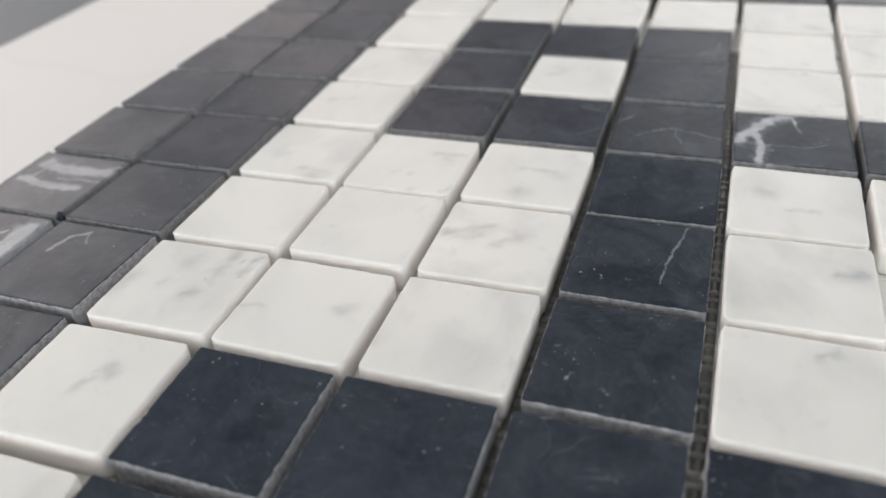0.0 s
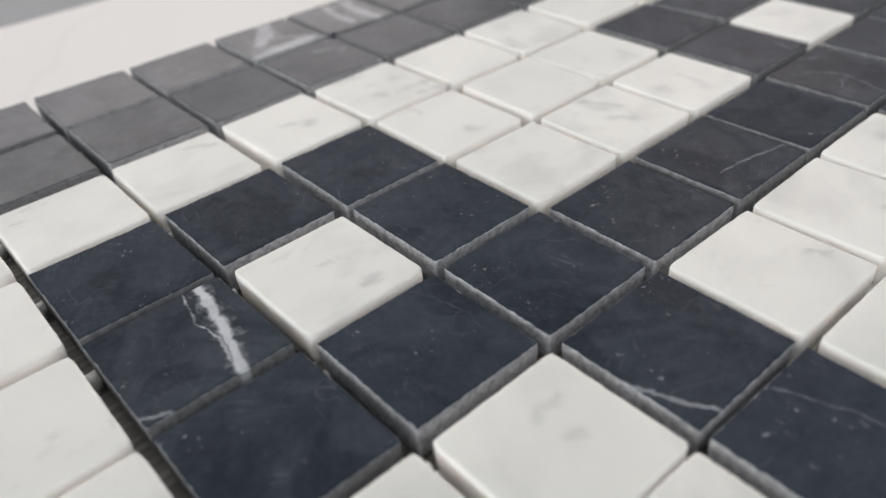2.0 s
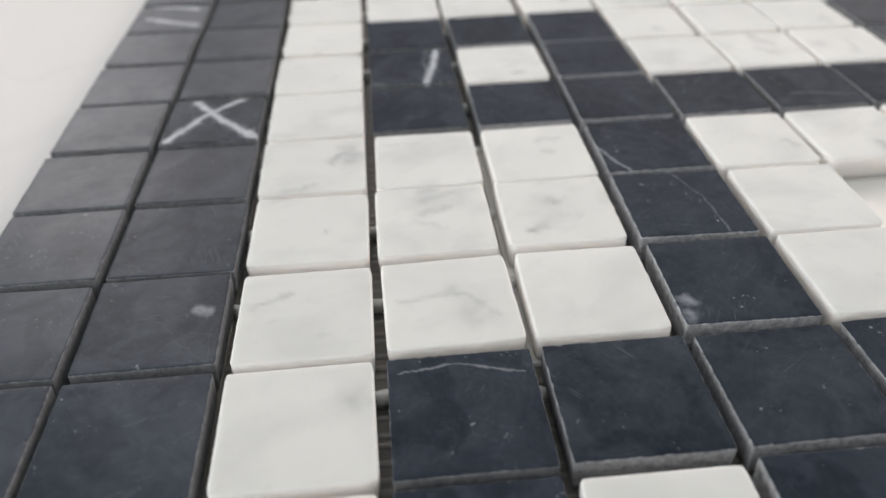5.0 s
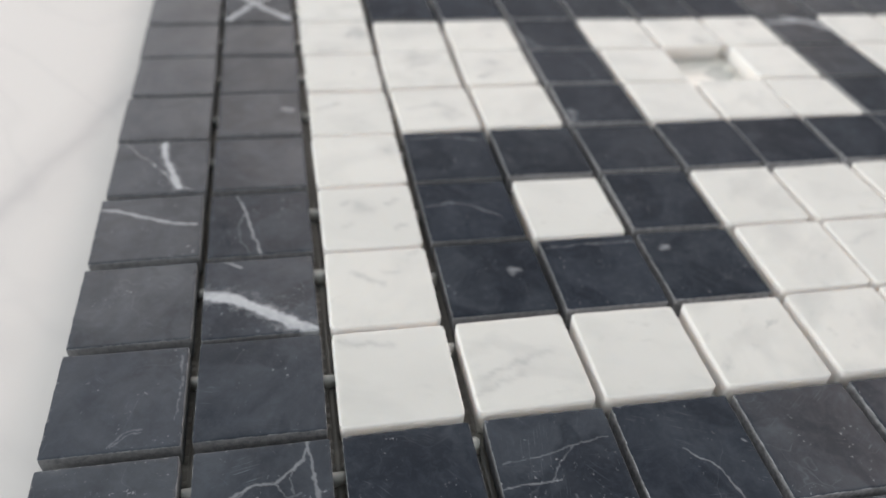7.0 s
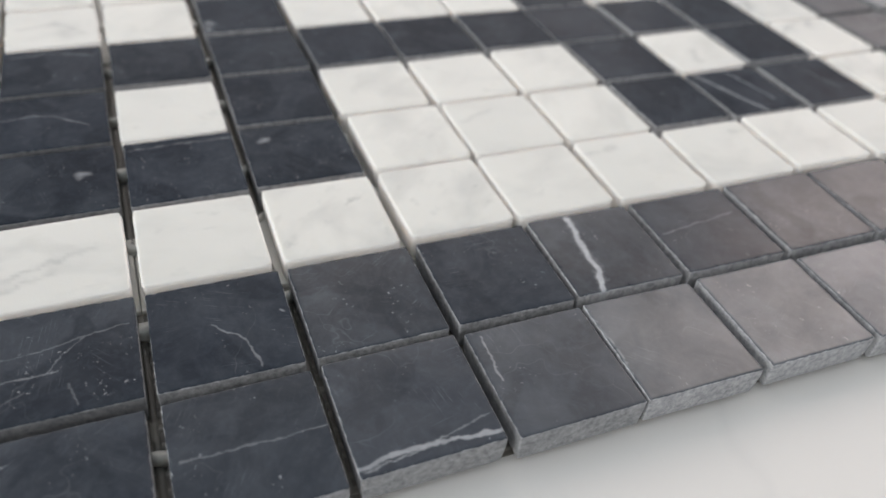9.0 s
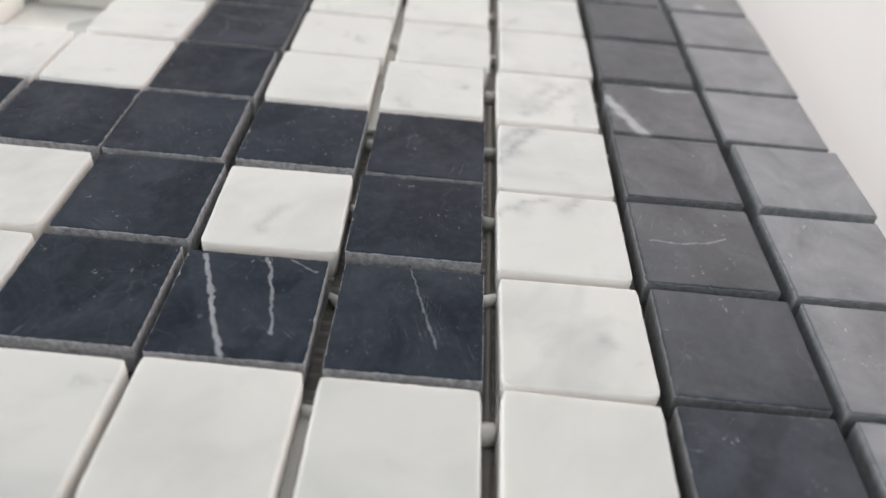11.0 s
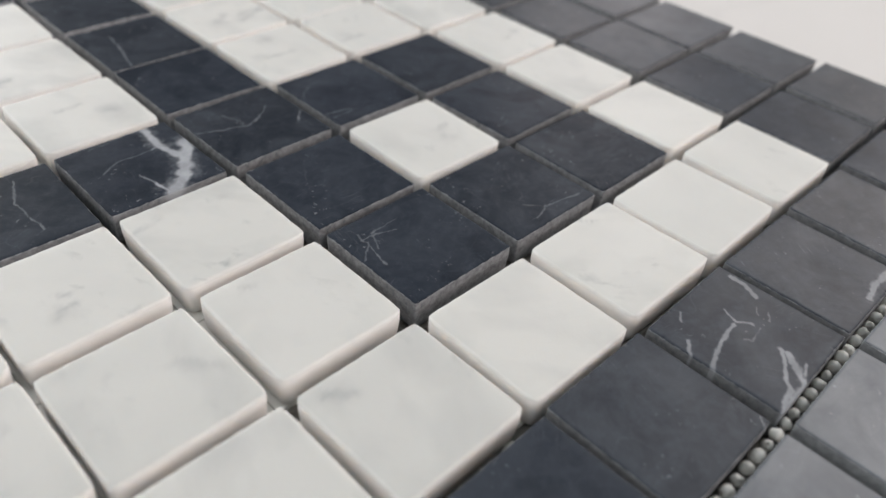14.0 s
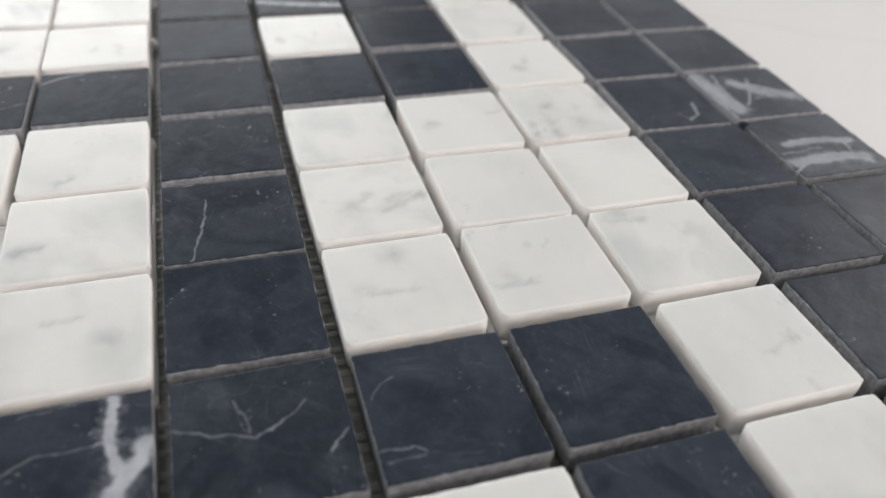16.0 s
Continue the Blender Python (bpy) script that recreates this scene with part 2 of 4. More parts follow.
GLASS = Nodes("window_glass").finish((1.0, 1.0, 1.0), 0.0, Transmission_Weight=1.0, IOR=1.45)
STEEL = plain("grey_table_steel", (0.20, 0.20, 0.21), (0.26, 0.26, 0.27), 20, 0.4)


def part(name, bm, material, parent=None, label=""):
    data = bpy.data.meshes.new(name)
    bm.to_mesh(data)
    bm.free()
    data.materials.append(material)
    ob = new(name, data)
    ob.parent = parent
    if label:
        tagged(ob, label)
    return ob


def boxes(*spans, bevel=0.0):
    """A bmesh of boxes, each given by its low and high corner."""
    bm = bmesh.new()
    for low, high in spans:
        made = bmesh.ops.create_cube(bm, size=1.0)["verts"]
        for v in made:
            v.co = Vector([(a + b) / 2 + c * (b - a) for a, b, c in zip(low, high, v.co)])
    if bevel:
        bmesh.ops.bevel(bm, geom=bm.edges[:], offset=bevel, segments=3, affect="EDGES", profile=0.5)
    return bm


# ---- the room ----
LEFT, RIGHT, NEAR, FAR, H, W = -1.7, 2.0, -2.0, 1.6, 2.7, 0.14


def wall_x(x, low, high, hole=None):
    """The boxes of a wall along y, with its inner face at x, round a hole."""
    x0, x1 = (x - W, x) if x < 0 else (x, x + W)
    if not hole:
        return (((x0, low, 0), (x1, high, H)),)
    a, b, lo, hi = hole
    return (((x0, low, 0), (x1, a, H)), ((x0, b, 0), (x1, high, H)), ((x0, a, 0), (x1, b, lo)), ((x0, a, hi), (x1, b, H)))


def wall_y(y, low, high, hole=None):
    """The boxes of a wall along x, with its inner face at y, round a hole."""
    return tuple(((p[1], p[0], p[2]), (q[1], q[0], q[2])) for p, q in wall_x(y, low, high, hole))


tagged(part("floor", boxes(((LEFT - W, NEAR - W, -0.1), (RIGHT + W, FAR + W, 0.0))), FLOOR), "grey-brown floor far below the table edge", "floor", kind="structure")
# span of the unseen ceiling opening added round the overhead lamp
x0, x1, y0, y1 = -1.6, 1.4, -1.7, 1.4
tagged(part("ceiling", boxes(((LEFT - W, NEAR - W, H), (x0, FAR + W, H + 0.16)), ((x1, NEAR - W, H), (RIGHT + W, FAR + W, H + 0.16)), ((x0, NEAR - W, H), (x1, y0, H + 0.16)), ((x0, y1, H), (x1, FAR + W, H + 0.16))), CEILING), "white painted ceiling with an added opening for overhead light", "ceiling", kind="structure")
tagged(part("wall_west", boxes(*wall_x(LEFT, NEAR, -0.5, (-1.15, -0.62, 1.34, 2.35)), *wall_x(LEFT, -0.5, FAR, (-0.34, 1.48, 1.49, 2.59))), WALL), "pale grey plastered wall with a wide and a narrow window", "wall", kind="structure")
tagged(part("wall_north", boxes(*wall_y(FAR, LEFT - W, -0.4, (-1.13, -0.51, 1.74, 2.4)), *wall_y(FAR, -0.4, RIGHT + W, (-0.2, 0.7, 1.29, 1.71))), WALL), "pale grey plastered wall with a small and a low window", "wall", kind="structure")
tagged(part("wall_east", boxes(*wall_x(RIGHT, NEAR, FAR)), WALL), "plain pale grey plastered wall", "wall", kind="structure")
tagged(part("wall_south", boxes(*wall_y(NEAR, LEFT - W, RIGHT + W, (-0.5, 1.5, 0.9, 1.9))), WALL), "pale grey plastered wall with a low wide window", "wall", kind="structure")



def window(name, label, axis, face, low, high, base, top):
    """A white frame with a glass pane, set in a wall's hole along x or y."""
    out = face - 0.09 if face < 0 else face + 0.09
    a, b = min(out, out + 0.04), max(out, out + 0.04)

    def span(l, h, lo, hi, deep=0.0):
        p, q = (l, a + deep, lo), (h, b - deep, hi)
        return (p, q) if axis == "x" else ((p[1], p[0], p[2]), (q[1], q[0], q[2]))

    ob = tagged(part(name, boxes(span(low, low + 0.035, base, top), span(high - 0.035, high, base, top), span(low + 0.035, high - 0.035, base, base + 0.035), span(low + 0.035, high - 0.035, top - 0.035, top), bevel=0.002), FRAME), label, "window", kind="structure")
    pane = part("pane", boxes(span(low + 0.03, high - 0.03, base + 0.03, top - 0.03, 0.017)), GLASS, ob, "clear window glass")
    pane.visible_shadow = False


window("window_1", "wide white-framed window in the plastered wall", "y", LEFT, -0.34, 1.48, 1.49, 2.59)
window("window_2", "narrow white-framed window in the plastered wall", "y", LEFT, -1.15, -0.62, 1.34, 2.35)
window("window_3", "small white-framed window in the plastered wall", "x", FAR, -1.13, -0.51, 1.74, 2.4)
window("window_5", "low white-framed window in the plastered wall", "x", FAR, -0.2, 0.7, 1.29, 1.71)
window("window_4", "low wide white-framed window in the plastered wall", "x", NEAR, -0.5, 1.5, 0.9, 1.9)

# ---- the table ----
TZ = 0.75
table = tagged(new("table"), "polished white stone table with faint grey veins", "table")
slab = part("tabletop", boxes(((-0.229, -0.75, TZ - 0.03), (1.05, 0.75, TZ)), bevel=0.003), TABLE, table)
for x in (-0.17, 0.99):
    for y in (-0.69, 0.69):
        part("leg", boxes(((x - 0.025, y - 0.025, 0), (x + 0.025, y + 0.025, TZ - 0.03)), bevel=0.003), STEEL, table)

# ---- the mosaic sheet ----
PITCH, N = 0.02032, 15
TOP, UNDER = TZ + 0.0063, TZ + 0.0009
sheet = tagged(new("mosaic_sheet"), "black and white marble mosaic sheet, centre piece missing", "mosaic tile")
sheet.location = (0, 0, TZ)
VEINS, SPOTS, STREAKS = {}, {}, {}


def vein(col, row, width, *points):
    """A pale vein of that width in millimetres along points of a piece, from 0 to 1 both ways."""
    VEINS.setdefault((col, row), []).append((width, points))


def spot(col, row, u, v, size, strength=1.0):
    """A soft darker or paler patch in a piece."""
    SPOTS.setdefault((col, row), []).append((u, v, size, strength))


def streak(col, row, width, strength, *points):
    """A soft grey drift of that width in millimetres along points of a white piece."""
    STREAKS.setdefault((col, row), []).append((width, strength, points))


vein(2, 0, 1.51, (0.05, 0.26), (0.09, 0.53), (0.19, 0.8))
vein(2, 0, 1.43, (0.49, 0.23), (0.65, 0.54), (0.79, 0.87))
vein(4, 9, 0.24, (0.97, 0.75), (0.76, 0.75), (0.71, 0.79))
vein(4, 9, 0.14, (0.92, 0.82), (0.71, 0.82))
vein(4, 9, 0.15, (0.91, 0.39), (0.84, 0.29), (0.75, 0.26))
vein(4, 12, 0.15, (0.49, -0.15), (0.46, 0.03), (0.32, 0.14))
vein(5, 1, 1.28, (0.91, 0.1), (0.42, 0.37), (0.01, 0.76))
vein(5, 1, 1.59, (0.08, 0.26), (0.52, 0.59), (0.89, 0.94))
vein(5, 7, 0.33, (0.65, 0.26), (0.71, 0.67), (0.78, 0.94))
vein(6, 5, 0.53, (0.49, 0.03), (0.71, 0.11), (0.99, 0.24))
vein(7, 5, 0.17, (0.06, 0.55), (0.44, 0.7), (0.95, 0.74))
vein(7, 13, 0.42, (0.12, 0.13), (0.23, 0.63), (0.3, 1.03))
vein(7, 13, 0.14, (0.39, 0.74), (0.53, 0.76), (0.64, 0.77))
vein(7, 13, 0.28, (0.45, 0.2), (0.52, 0.26))
vein(9, 0, 1.20, (0.01, 0.5), (0.36, 0.54), (0.62, 0.63), (0.87, 0.71))
vein(9, 0, 0.33, (0.07, 0.12), (0.4, 0.39), (0.62, 0.56), (0.87, 0.71), (0.93, 0.87))
vein(9, 3, 0.33, (0.17, 0.1), (0.12, 0.48), (0.24, 0.9))
vein(10, 0, 0.71, (0.19, 0.02), (0.22, 0.19), (0.36, 0.47), (0.47, 0.71), (0.5, 0.91))
vein(10, 1, 0.56, (-0, 0.27), (0.28, 0.35), (0.7, 0.44), (0.95, 0.51))
vein(10, 1, 0.19, (0.35, 0.34), (0.56, 0.3), (0.76, 0.32), (0.95, 0.42))
vein(10, 3, 0.29, (0.42, 0.07), (0.37, 0.31), (0.41, 0.5), (0.64, 0.79))
vein(10, 13, 0.31, (0.5, 0.14), (0.51, 0.45), (0.42, 0.71))
vein(11, 1, 2.26, (0.43, -0.01), (0.5, 0.24), (0.64, 0.46), (0.8, 0.67), (0.96, 0.91))
vein(11, 1, 0.54, (0.03, 0.19), (0.13, 0.35))
vein(11, 4, 0.27, (0.16, 0.02), (0.13, 0.42), (0.14, 1))
vein(13, 7, 1.00, (0.09, 0.39), (0.46, 0.34), (0.77, 0.32), (0.98, 0.24))
vein(13, 8, 0.31, (0.48, 0.09), (0.43, 0.47), (0.38, 0.87))
vein(14, 0, 0.25, (0.36, 0.13), (0.28, 0.26), (0.28, 0.46))
vein(14, 6, 0.40, (0.1, 0.14), (0.5, 0.12))
vein(14, 7, 0.33, (0.08, 0.04), (0.52, 0.06), (0.87, 0.02))
vein(1, 6, 0.56, (0.24, 0.57), (0.28, 0.77), (0.42, 0.87))
vein(1, 6, 0.38, (0.41, 0.86), (0.48, 0.73))
vein(3, 13, 0.49, (0.99, 0.11), (0.98, 0.23), (1.00, 0.35))
vein(4, 3, 1.25, (0.05, 0.81), (0.35, 0.77), (0.65, 0.71), (0.95, 0.63))
vein(4, 3, 0.27, (0.03, 0.70), (0.36, 0.63), (0.61, 0.67), (0.84, 0.62))
vein(4, 3, 0.45, (0.89, 0.04), (0.95, 0.18))
vein(4, 11, 0.19, (0.59, 0.69), (0.50, 0.81), (0.13, 0.87))
vein(4, 11, 0.19, (0.64, 0.88), (0.47, 0.80))
vein(4, 13, 0.66, (0.47, 0.72), (0.62, 0.82), (0.76, 0.91), (0.95, 0.96))
vein(4, 13, 0.80, (0.47, 0.76), (0.54, 0.85), (0.65, 0.95), (0.87, 0.96))
vein(4, 13, 0.39, (0.47, 0.88), (0.61, 0.94), (0.74, 0.97))
vein(4, 13, 0.61, (0.51, 0.40), (0.67, 0.41), (0.99, 0.51))
vein(4, 13, 0.42, (0.42, 0.30), (0.47, 0.40), (0.40, 0.49))
vein(4, 13, 0.29, (0.24, 0.42), (0.30, 0.47))
vein(4, 13, 0.41, (0.68, 0.11), (0.74, 0.16))
vein(4, 13, 0.52, (0.86, 0.28), (0.98, 0.36))
vein(4, 13, 0.21, (0.41, 0.53), (0.54, 0.56), (0.58, 0.52))
vein(4, 13, 0.21, (0.21, 0.50), (0.30, 0.56))
vein(4, 13, 0.58, (0.08, 0.15), (0.09, 0.26), (0.14, 0.38))
vein(3, 13, 0.89, (0.51, 0.91), (0.34, 0.87), (0.11, 0.88))
vein(5, 13, 0.36, (0.06, 0.90), (0.12, 0.98))
vein(5, 9, 0.30, (0.97, 0.36), (0.78, 0.44), (0.55, 0.50), (0.44, 0.48), (0.33, 0.40), (0.25, 0.32))
vein(5, 9, 0.28, (0.17, 0.69), (0.06, 0.57))
vein(5, 9, 0.18, (0.63, 0.24), (0.58, 0.38), (0.57, 0.46))
vein(5, 11, 0.27, (0.81, 0.25), (0.68, 0.25), (0.54, 0.31))
vein(5, 11, 0.22, (0.71, 0.25), (0.78, 0.39))
vein(5, 11, 0.21, (0.80, 0.18), (0.81, 0.35), (0.85, 0.55))
vein(5, 11, 0.18, (0.71, 0.23), (0.44, 0.21))
vein(5, 11, 0.14, (0.79, 0.30), (0.94, 0.43))
vein(6, 9, 1.99, (0.49, 0.96), (0.34, 0.86), (0.24, 0.71), (0.14, 0.55), (0.06, 0.40))
vein(6, 9, 1.29, (0.24, 0.06), (0.25, 0.32), (0.22, 0.53))
vein(6, 9, 0.43, (0.57, 0.61), (0.53, 0.80), (0.50, 0.93))
vein(6, 9, 0.25, (0.77, 0.46), (0.61, 0.36), (0.43, 0.37), (0.24, 0.35))
vein(6, 9, 0.20, (0.71, 0.09), (0.50, 0.06), (0.30, 0.04))
vein(7, 9, 0.25, (0.30, 0.14), (0.40, 0.42), (0.36, 0.82))
vein(7, 9, 0.20, (0.43, 0.28), (0.64, 0.33), (0.80, 0.32))
vein(8, 13, 2.16, (0.33, 0.04), (0.64, 0.17), (0.96, 0.32))
vein(8, 13, 0.96, (0.01, 0.42), (0.10, 0.59), (0.05, 0.89))
vein(11, 10, 0.64, (0.08, 0.16), (0.33, 0.25), (0.62, 0.35), (0.94, 0.47))
vein(11, 10, 0.45, (0.06, 0.56), (0.32, 0.64), (0.58, 0.70), (0.75, 0.73))
vein(11, 10, 0.32, (0.05, 0.71), (0.17, 0.90))
vein(11, 11, 0.32, (0.06, 0.48), (0.36, 0.57), (0.75, 0.68))
vein(12, 0, 0.17, (0.93, 0.47), (0.82, 0.57), (0.79, 0.69))
vein(12, 0, 0.18, (0.12, 0.91), (0.50, 0.93), (0.73, 0.90))
vein(12, 0, 0.20, (0.92, 0.50), (0.85, 0.58), (0.82, 0.68))
vein(13, 1, 0.46, (0.02, 0.81), (0.12, 0.81), (0.39, 0.85), (0.65, 0.87), (0.93, 0.95))
vein(13, 1, 0.45, (0.09, 0.81), (0.26, 0.70), (0.34, 0.58), (0.35, 0.43), (0.43, 0.27), (0.52, 0.15), (0.61, 0.07))
vein(13, 1, 0.22, (0.34, 0.58), (0.46, 0.65), (0.44, 0.75))
vein(13, 1, 0.22, (0.18, 0.77), (0.32, 0.67), (0.43, 0.70))
vein(13, 1, 0.17, (0.38, 0.40), (0.51, 0.23), (0.55, 0.11))
vein(13, 3, 0.26, (0.42, 0.10), (0.40, 0.36), (0.35, 0.56), (0.32, 0.71), (0.29, 0.91))
vein(13, 3, 0.34, (0.61, 0.05), (0.60, 0.29), (0.60, 0.47))
vein(13, 3, 0.26, (0.60, 0.40), (0.43, 0.53), (0.34, 0.63))
vein(13, 3, 0.21, (0.85, 0.06), (0.71, 0.28))
vein(13, 3, 0.17, (0.73, 0.53), (0.91, 0.58))
vein(13, 4, 0.28, (0.46, 0.44), (0.56, 0.52), (0.66, 0.63), (0.83, 0.67), (0.91, 0.69))
vein(14, 1, 0.15, (0.32, 0.46), (0.43, 0.49), (0.61, 0.46))
vein(14, 2, 0.15, (0.64, 0.27), (0.73, 0.41), (0.81, 0.51))
vein(14, 4, 0.22, (0.49, 0.10), (0.50, 0.46), (0.50, 0.97))
vein(14, 5, 0.60, (0.89, 0.03), (0.85, 0.26), (0.85, 0.52), (0.89, 0.98))
vein(14, 5, 0.27, (0.91, 0.06), (0.87, 0.45), (0.73, 0.94))
vein(0, 6, 3.60, (0.92, 0.12), (0.90, 0.50), (0.86, 0.80))
vein(0, 6, 3.00, (0.62, 0.30), (0.42, 0.50), (0.16, 0.62))
vein(0, 7, 2.60, (0.92, 0.74), (0.62, 0.70), (0.20, 0.76))
vein(0, 7, 1.60, (0.80, 0.46), (0.50, 0.44), (0.14, 0.50))
vein(0, 6, 0.95, (1.02, 0.14), (0.97, 0.48), (0.97, 0.98))
vein(0, 6, 0.56, (0.74, 0.13), (0.80, 0.44), (0.80, 0.77))
vein(0, 6, 0.41, (0.91, 0.16), (0.93, 0.59), (0.89, 0.81))
vein(0, 6, 0.56, (0.42, 0.25), (0.55, 0.49), (0.71, 0.74))
vein(0, 6, 0.70, (0.46, 0.36), (0.31, 0.45), (0.20, 0.56), (0.12, 0.72))
vein(0, 6, 0.40, (0.57, 0.63), (0.39, 0.61), (0.25, 0.58))
vein(0, 7, 0.44, (0.71, 0.42), (0.51, 0.40), (0.31, 0.44), (0.12, 0.49))
vein(0, 7, 0.37, (0.93, 0.60), (0.74, 0.58), (0.50, 0.56))
vein(0, 7, 0.53, (0.96, 0.86), (0.75, 0.71), (0.51, 0.67), (0.32, 0.69), (0.16, 0.77))
vein(0, 7, 0.36, (0.82, 0.74), (0.66, 0.79), (0.45, 0.76))
vein(0, 7, 0.44, (0.23, 0.52), (0.28, 0.70), (0.18, 0.86))
spot(2, 5, 0.61, 0.62, 0.08, 0.6)
spot(2, 6, 0.43, 0.74, 0.13, 0.5)
spot(2, 8, 0.28, 0.38, 0.09, 0.5)
spot(2, 8, 0.76, 0.07, 0.10, 0.5)
spot(3, 6, 0.77, 0.53, 0.08, 0.5)
spot(3, 6, 0, 0.33, 0.10, 0.5)
spot(3, 8, 0.78, 0.61, 0.10, 0.4)
spot(4, 7, 0.28, 0.53, 0.11, 0.4)
spot(4, 7, 0.63, 0.59, 0.11, 0.5)
spot(4, 7, 0.34, 0.58, 0.11, 0.5)
spot(4, 8, 0.49, 0.21, 0.11, 0.6)
spot(4, 8, 0.74, 0.5, 0.09, 0.4)
spot(4, 10, 0.36, 0.61, 0.11, 0.4)
spot(5, 14, 0.85, 0.43, 0.13, 1)
spot(6, 2, 0.43, 0.85, 0.16, 0.8)
spot(6, 2, 0.23, 0.78, 0.11, 0.5)
spot(6, 7, 0.8, 0.63, 0.11, 0.5)
spot(6, 8, 0.27, 0.59, 0.11, 0.5)
spot(7, 3, 0.09, 0.5, 0.13, 0.5)
spot(7, 4, 0.38, 0.47, 0.08, 0.5)
spot(7, 4, 0.74, 0.31, 0.06, 0.6)
spot(7, 10, 0.61, 0.7, 0.08, 0.5)
spot(8, 1, 0.41, 0.79, 0.12, 1)
spot(8, 1, 0.46, 0.83, 0.12, 1)
spot(8, 1, 0.36, 0.46, 0.05, 0.4)
spot(8, 3, 0.68, 0.67, 0.16, 0.5)
spot(8, 5, 0.72, 0.11, 0.15, 1)
spot(8, 5, 0.87, 0.09, 0.16, 1)
spot(8, 11, 0.44, 0.77, 0.07, 0.5)
spot(8, 12, 0.24, 0.57, 0.10, 0.6)
spot(8, 12, 0.59, 0.45, 0.09, 0.6)
spot(8, 12, 0.7, 0.43, 0.12, 0.6)
spot(9, 2, 0.36, 0.85, 0.12, 0.5)
spot(9, 12, 0.47, 0.07, 0.11, 0.6)
spot(9, 12, 0.3, 0.15, 0.11, 0.6)
spot(9, 12, 0.1, 0.21, 0.10, 0.5)
spot(9, 12, 0.46, 0.19, 0.11, 0.6)
spot(9, 12, 0.07, 0.33, 0.12, 0.6)
spot(10, 2, 0.37, 0.44, 0.13, 0.5)
spot(10, 12, 0.26, 0.22, 0.10, 0.5)
spot(10, 12, 0.21, 0.56, 0.12, 0.4)
spot(11, 3, 0.44, 0.7, 0.14, 1)
spot(11, 3, 0.44, 0.72, 0.08, 1)
spot(11, 5, 0.26, 0.23, 0.13, 1)
spot(11, 5, 0.24, 0.26, 0.08, 1)
spot(11, 12, 0.56, 0.68, 0.09, 0.5)
spot(13, 4, 0.44, 0.93, 0.05, 1)

streak(9, 12, 1.77, 0.91, (0.62, 0.06), (0.31, 0.21), (-0.03, 0.38))
streak(10, 12, 1.30, 0.78, (0.33, 0.04), (0.19, 0.27), (0.10, 0.44))
streak(10, 12, 1.32, 0.65, (0.24, 0.53), (-0.00, 0.73))
streak(10, 10, 1.68, 0.46, (0.76, 0.41), (0.60, 0.46), (0.50, 0.53))
streak(8, 12, 1.35, 0.52, (0.84, 0.29), (0.62, 0.49), (0.29, 0.74))
streak(8, 12, 2.15, 0.46, (0.67, 0.31), (0.45, 0.41), (0.30, 0.54))
streak(9, 12, 2.03, 0.78, (0.44, 0.01), (0.25, 0.12), (0.02, 0.29))
streak(6, 2, 1.78, 0.78, (0.47, 0.66), (0.38, 0.76), (0.27, 0.86))
streak(7, 3, 1.92, 0.46, (0.23, 0.43), (0.15, 0.70), (0.12, 0.85))
streak(7, 3, 1.21, 0.33, (0.51, 0.37), (0.66, 0.56))
streak(7, 4, 0.96, 0.78, (0.43, 0.51), (0.37, 0.59))
streak(7, 4, 1.07, 0.78, (0.77, 0.23), (0.73, 0.31))
streak(6, 3, 0.75, 0.39, (0.23, 0.12), (0.21, 0.43))
streak(7, 2, 0.92, 0.59, (0.58, 0.63), (0.54, 0.66))
streak(7, 2, 0.94, 0.46, (0.09, 0.22), (0.05, 0.31))
streak(2, 6, 2.56, 0.52, (0.05, 0.34), (0.08, 0.55))
streak(2, 6, 1.65, 0.65, (0.59, 0.37), (0.67, 0.45))
streak(2, 6, 2.39, 0.65, (0.69, 0.68), (0.74, 0.94))
streak(4, 7, 1.54, 0.65, (0.09, 0.52), (0.41, 0.68))
streak(4, 7, 1.15, 0.52, (0.48, 0.44), (0.58, 0.54))
streak(6, 7, 1.27, 0.78, (0.72, 0.64), (0.88, 0.65))
streak(6, 6, 1.25, 0.59, (0.58, 0.82), (0.68, 0.87))
streak(6, 8, 0.95, 0.46, (0.43, 0.37), (0.65, 0.40))
streak(2, 5, 1.30, 0.46, (0.49, 0.43), (0.53, 0.59))
streak(10, 2, 1.00, 0.52, (0.31, 0.26), (0.24, 0.33))
streak(10, 2, 1.01, 0.59, (0.33, 0.70), (0.28, 0.80))
streak(10, 2, 0.96, 0.52, (0.65, 0.26), (0.60, 0.35))
streak(10, 2, 0.96, 0.52, (0.72, 0.75), (0.67, 0.84))
streak(11, 2, 1.06, 0.46, (0.33, 0.30), (0.47, 0.51))
streak(12, 2, 1.18, 0.46, (0.15, 0.12), (0.20, 0.49))
streak(12, 3, 0.75, 0.39, (0.64, 0.12), (0.48, 0.53), (0.43, 0.78))
streak(6, 2, 1.24, 0.46, (0.99, 0.21), (0.85, 0.49))
streak(8, 2, 1.09, 0.52, (0.39, 0.15), (0.28, 0.39))
streak(8, 3, 1.11, 0.52, (0.50, 0.16), (0.40, 0.54), (0.68, 0.81))
streak(7, 3, 1.09, 0.46, (0.44, 0.41), (0.37, 0.62))
streak(12, 3, 0.88, 0.33, (0.79, 0.03), (0.62, 0.51))
streak(11, 2, 0.79, 0.46, (0.35, 0.55), (0.33, 0.69))
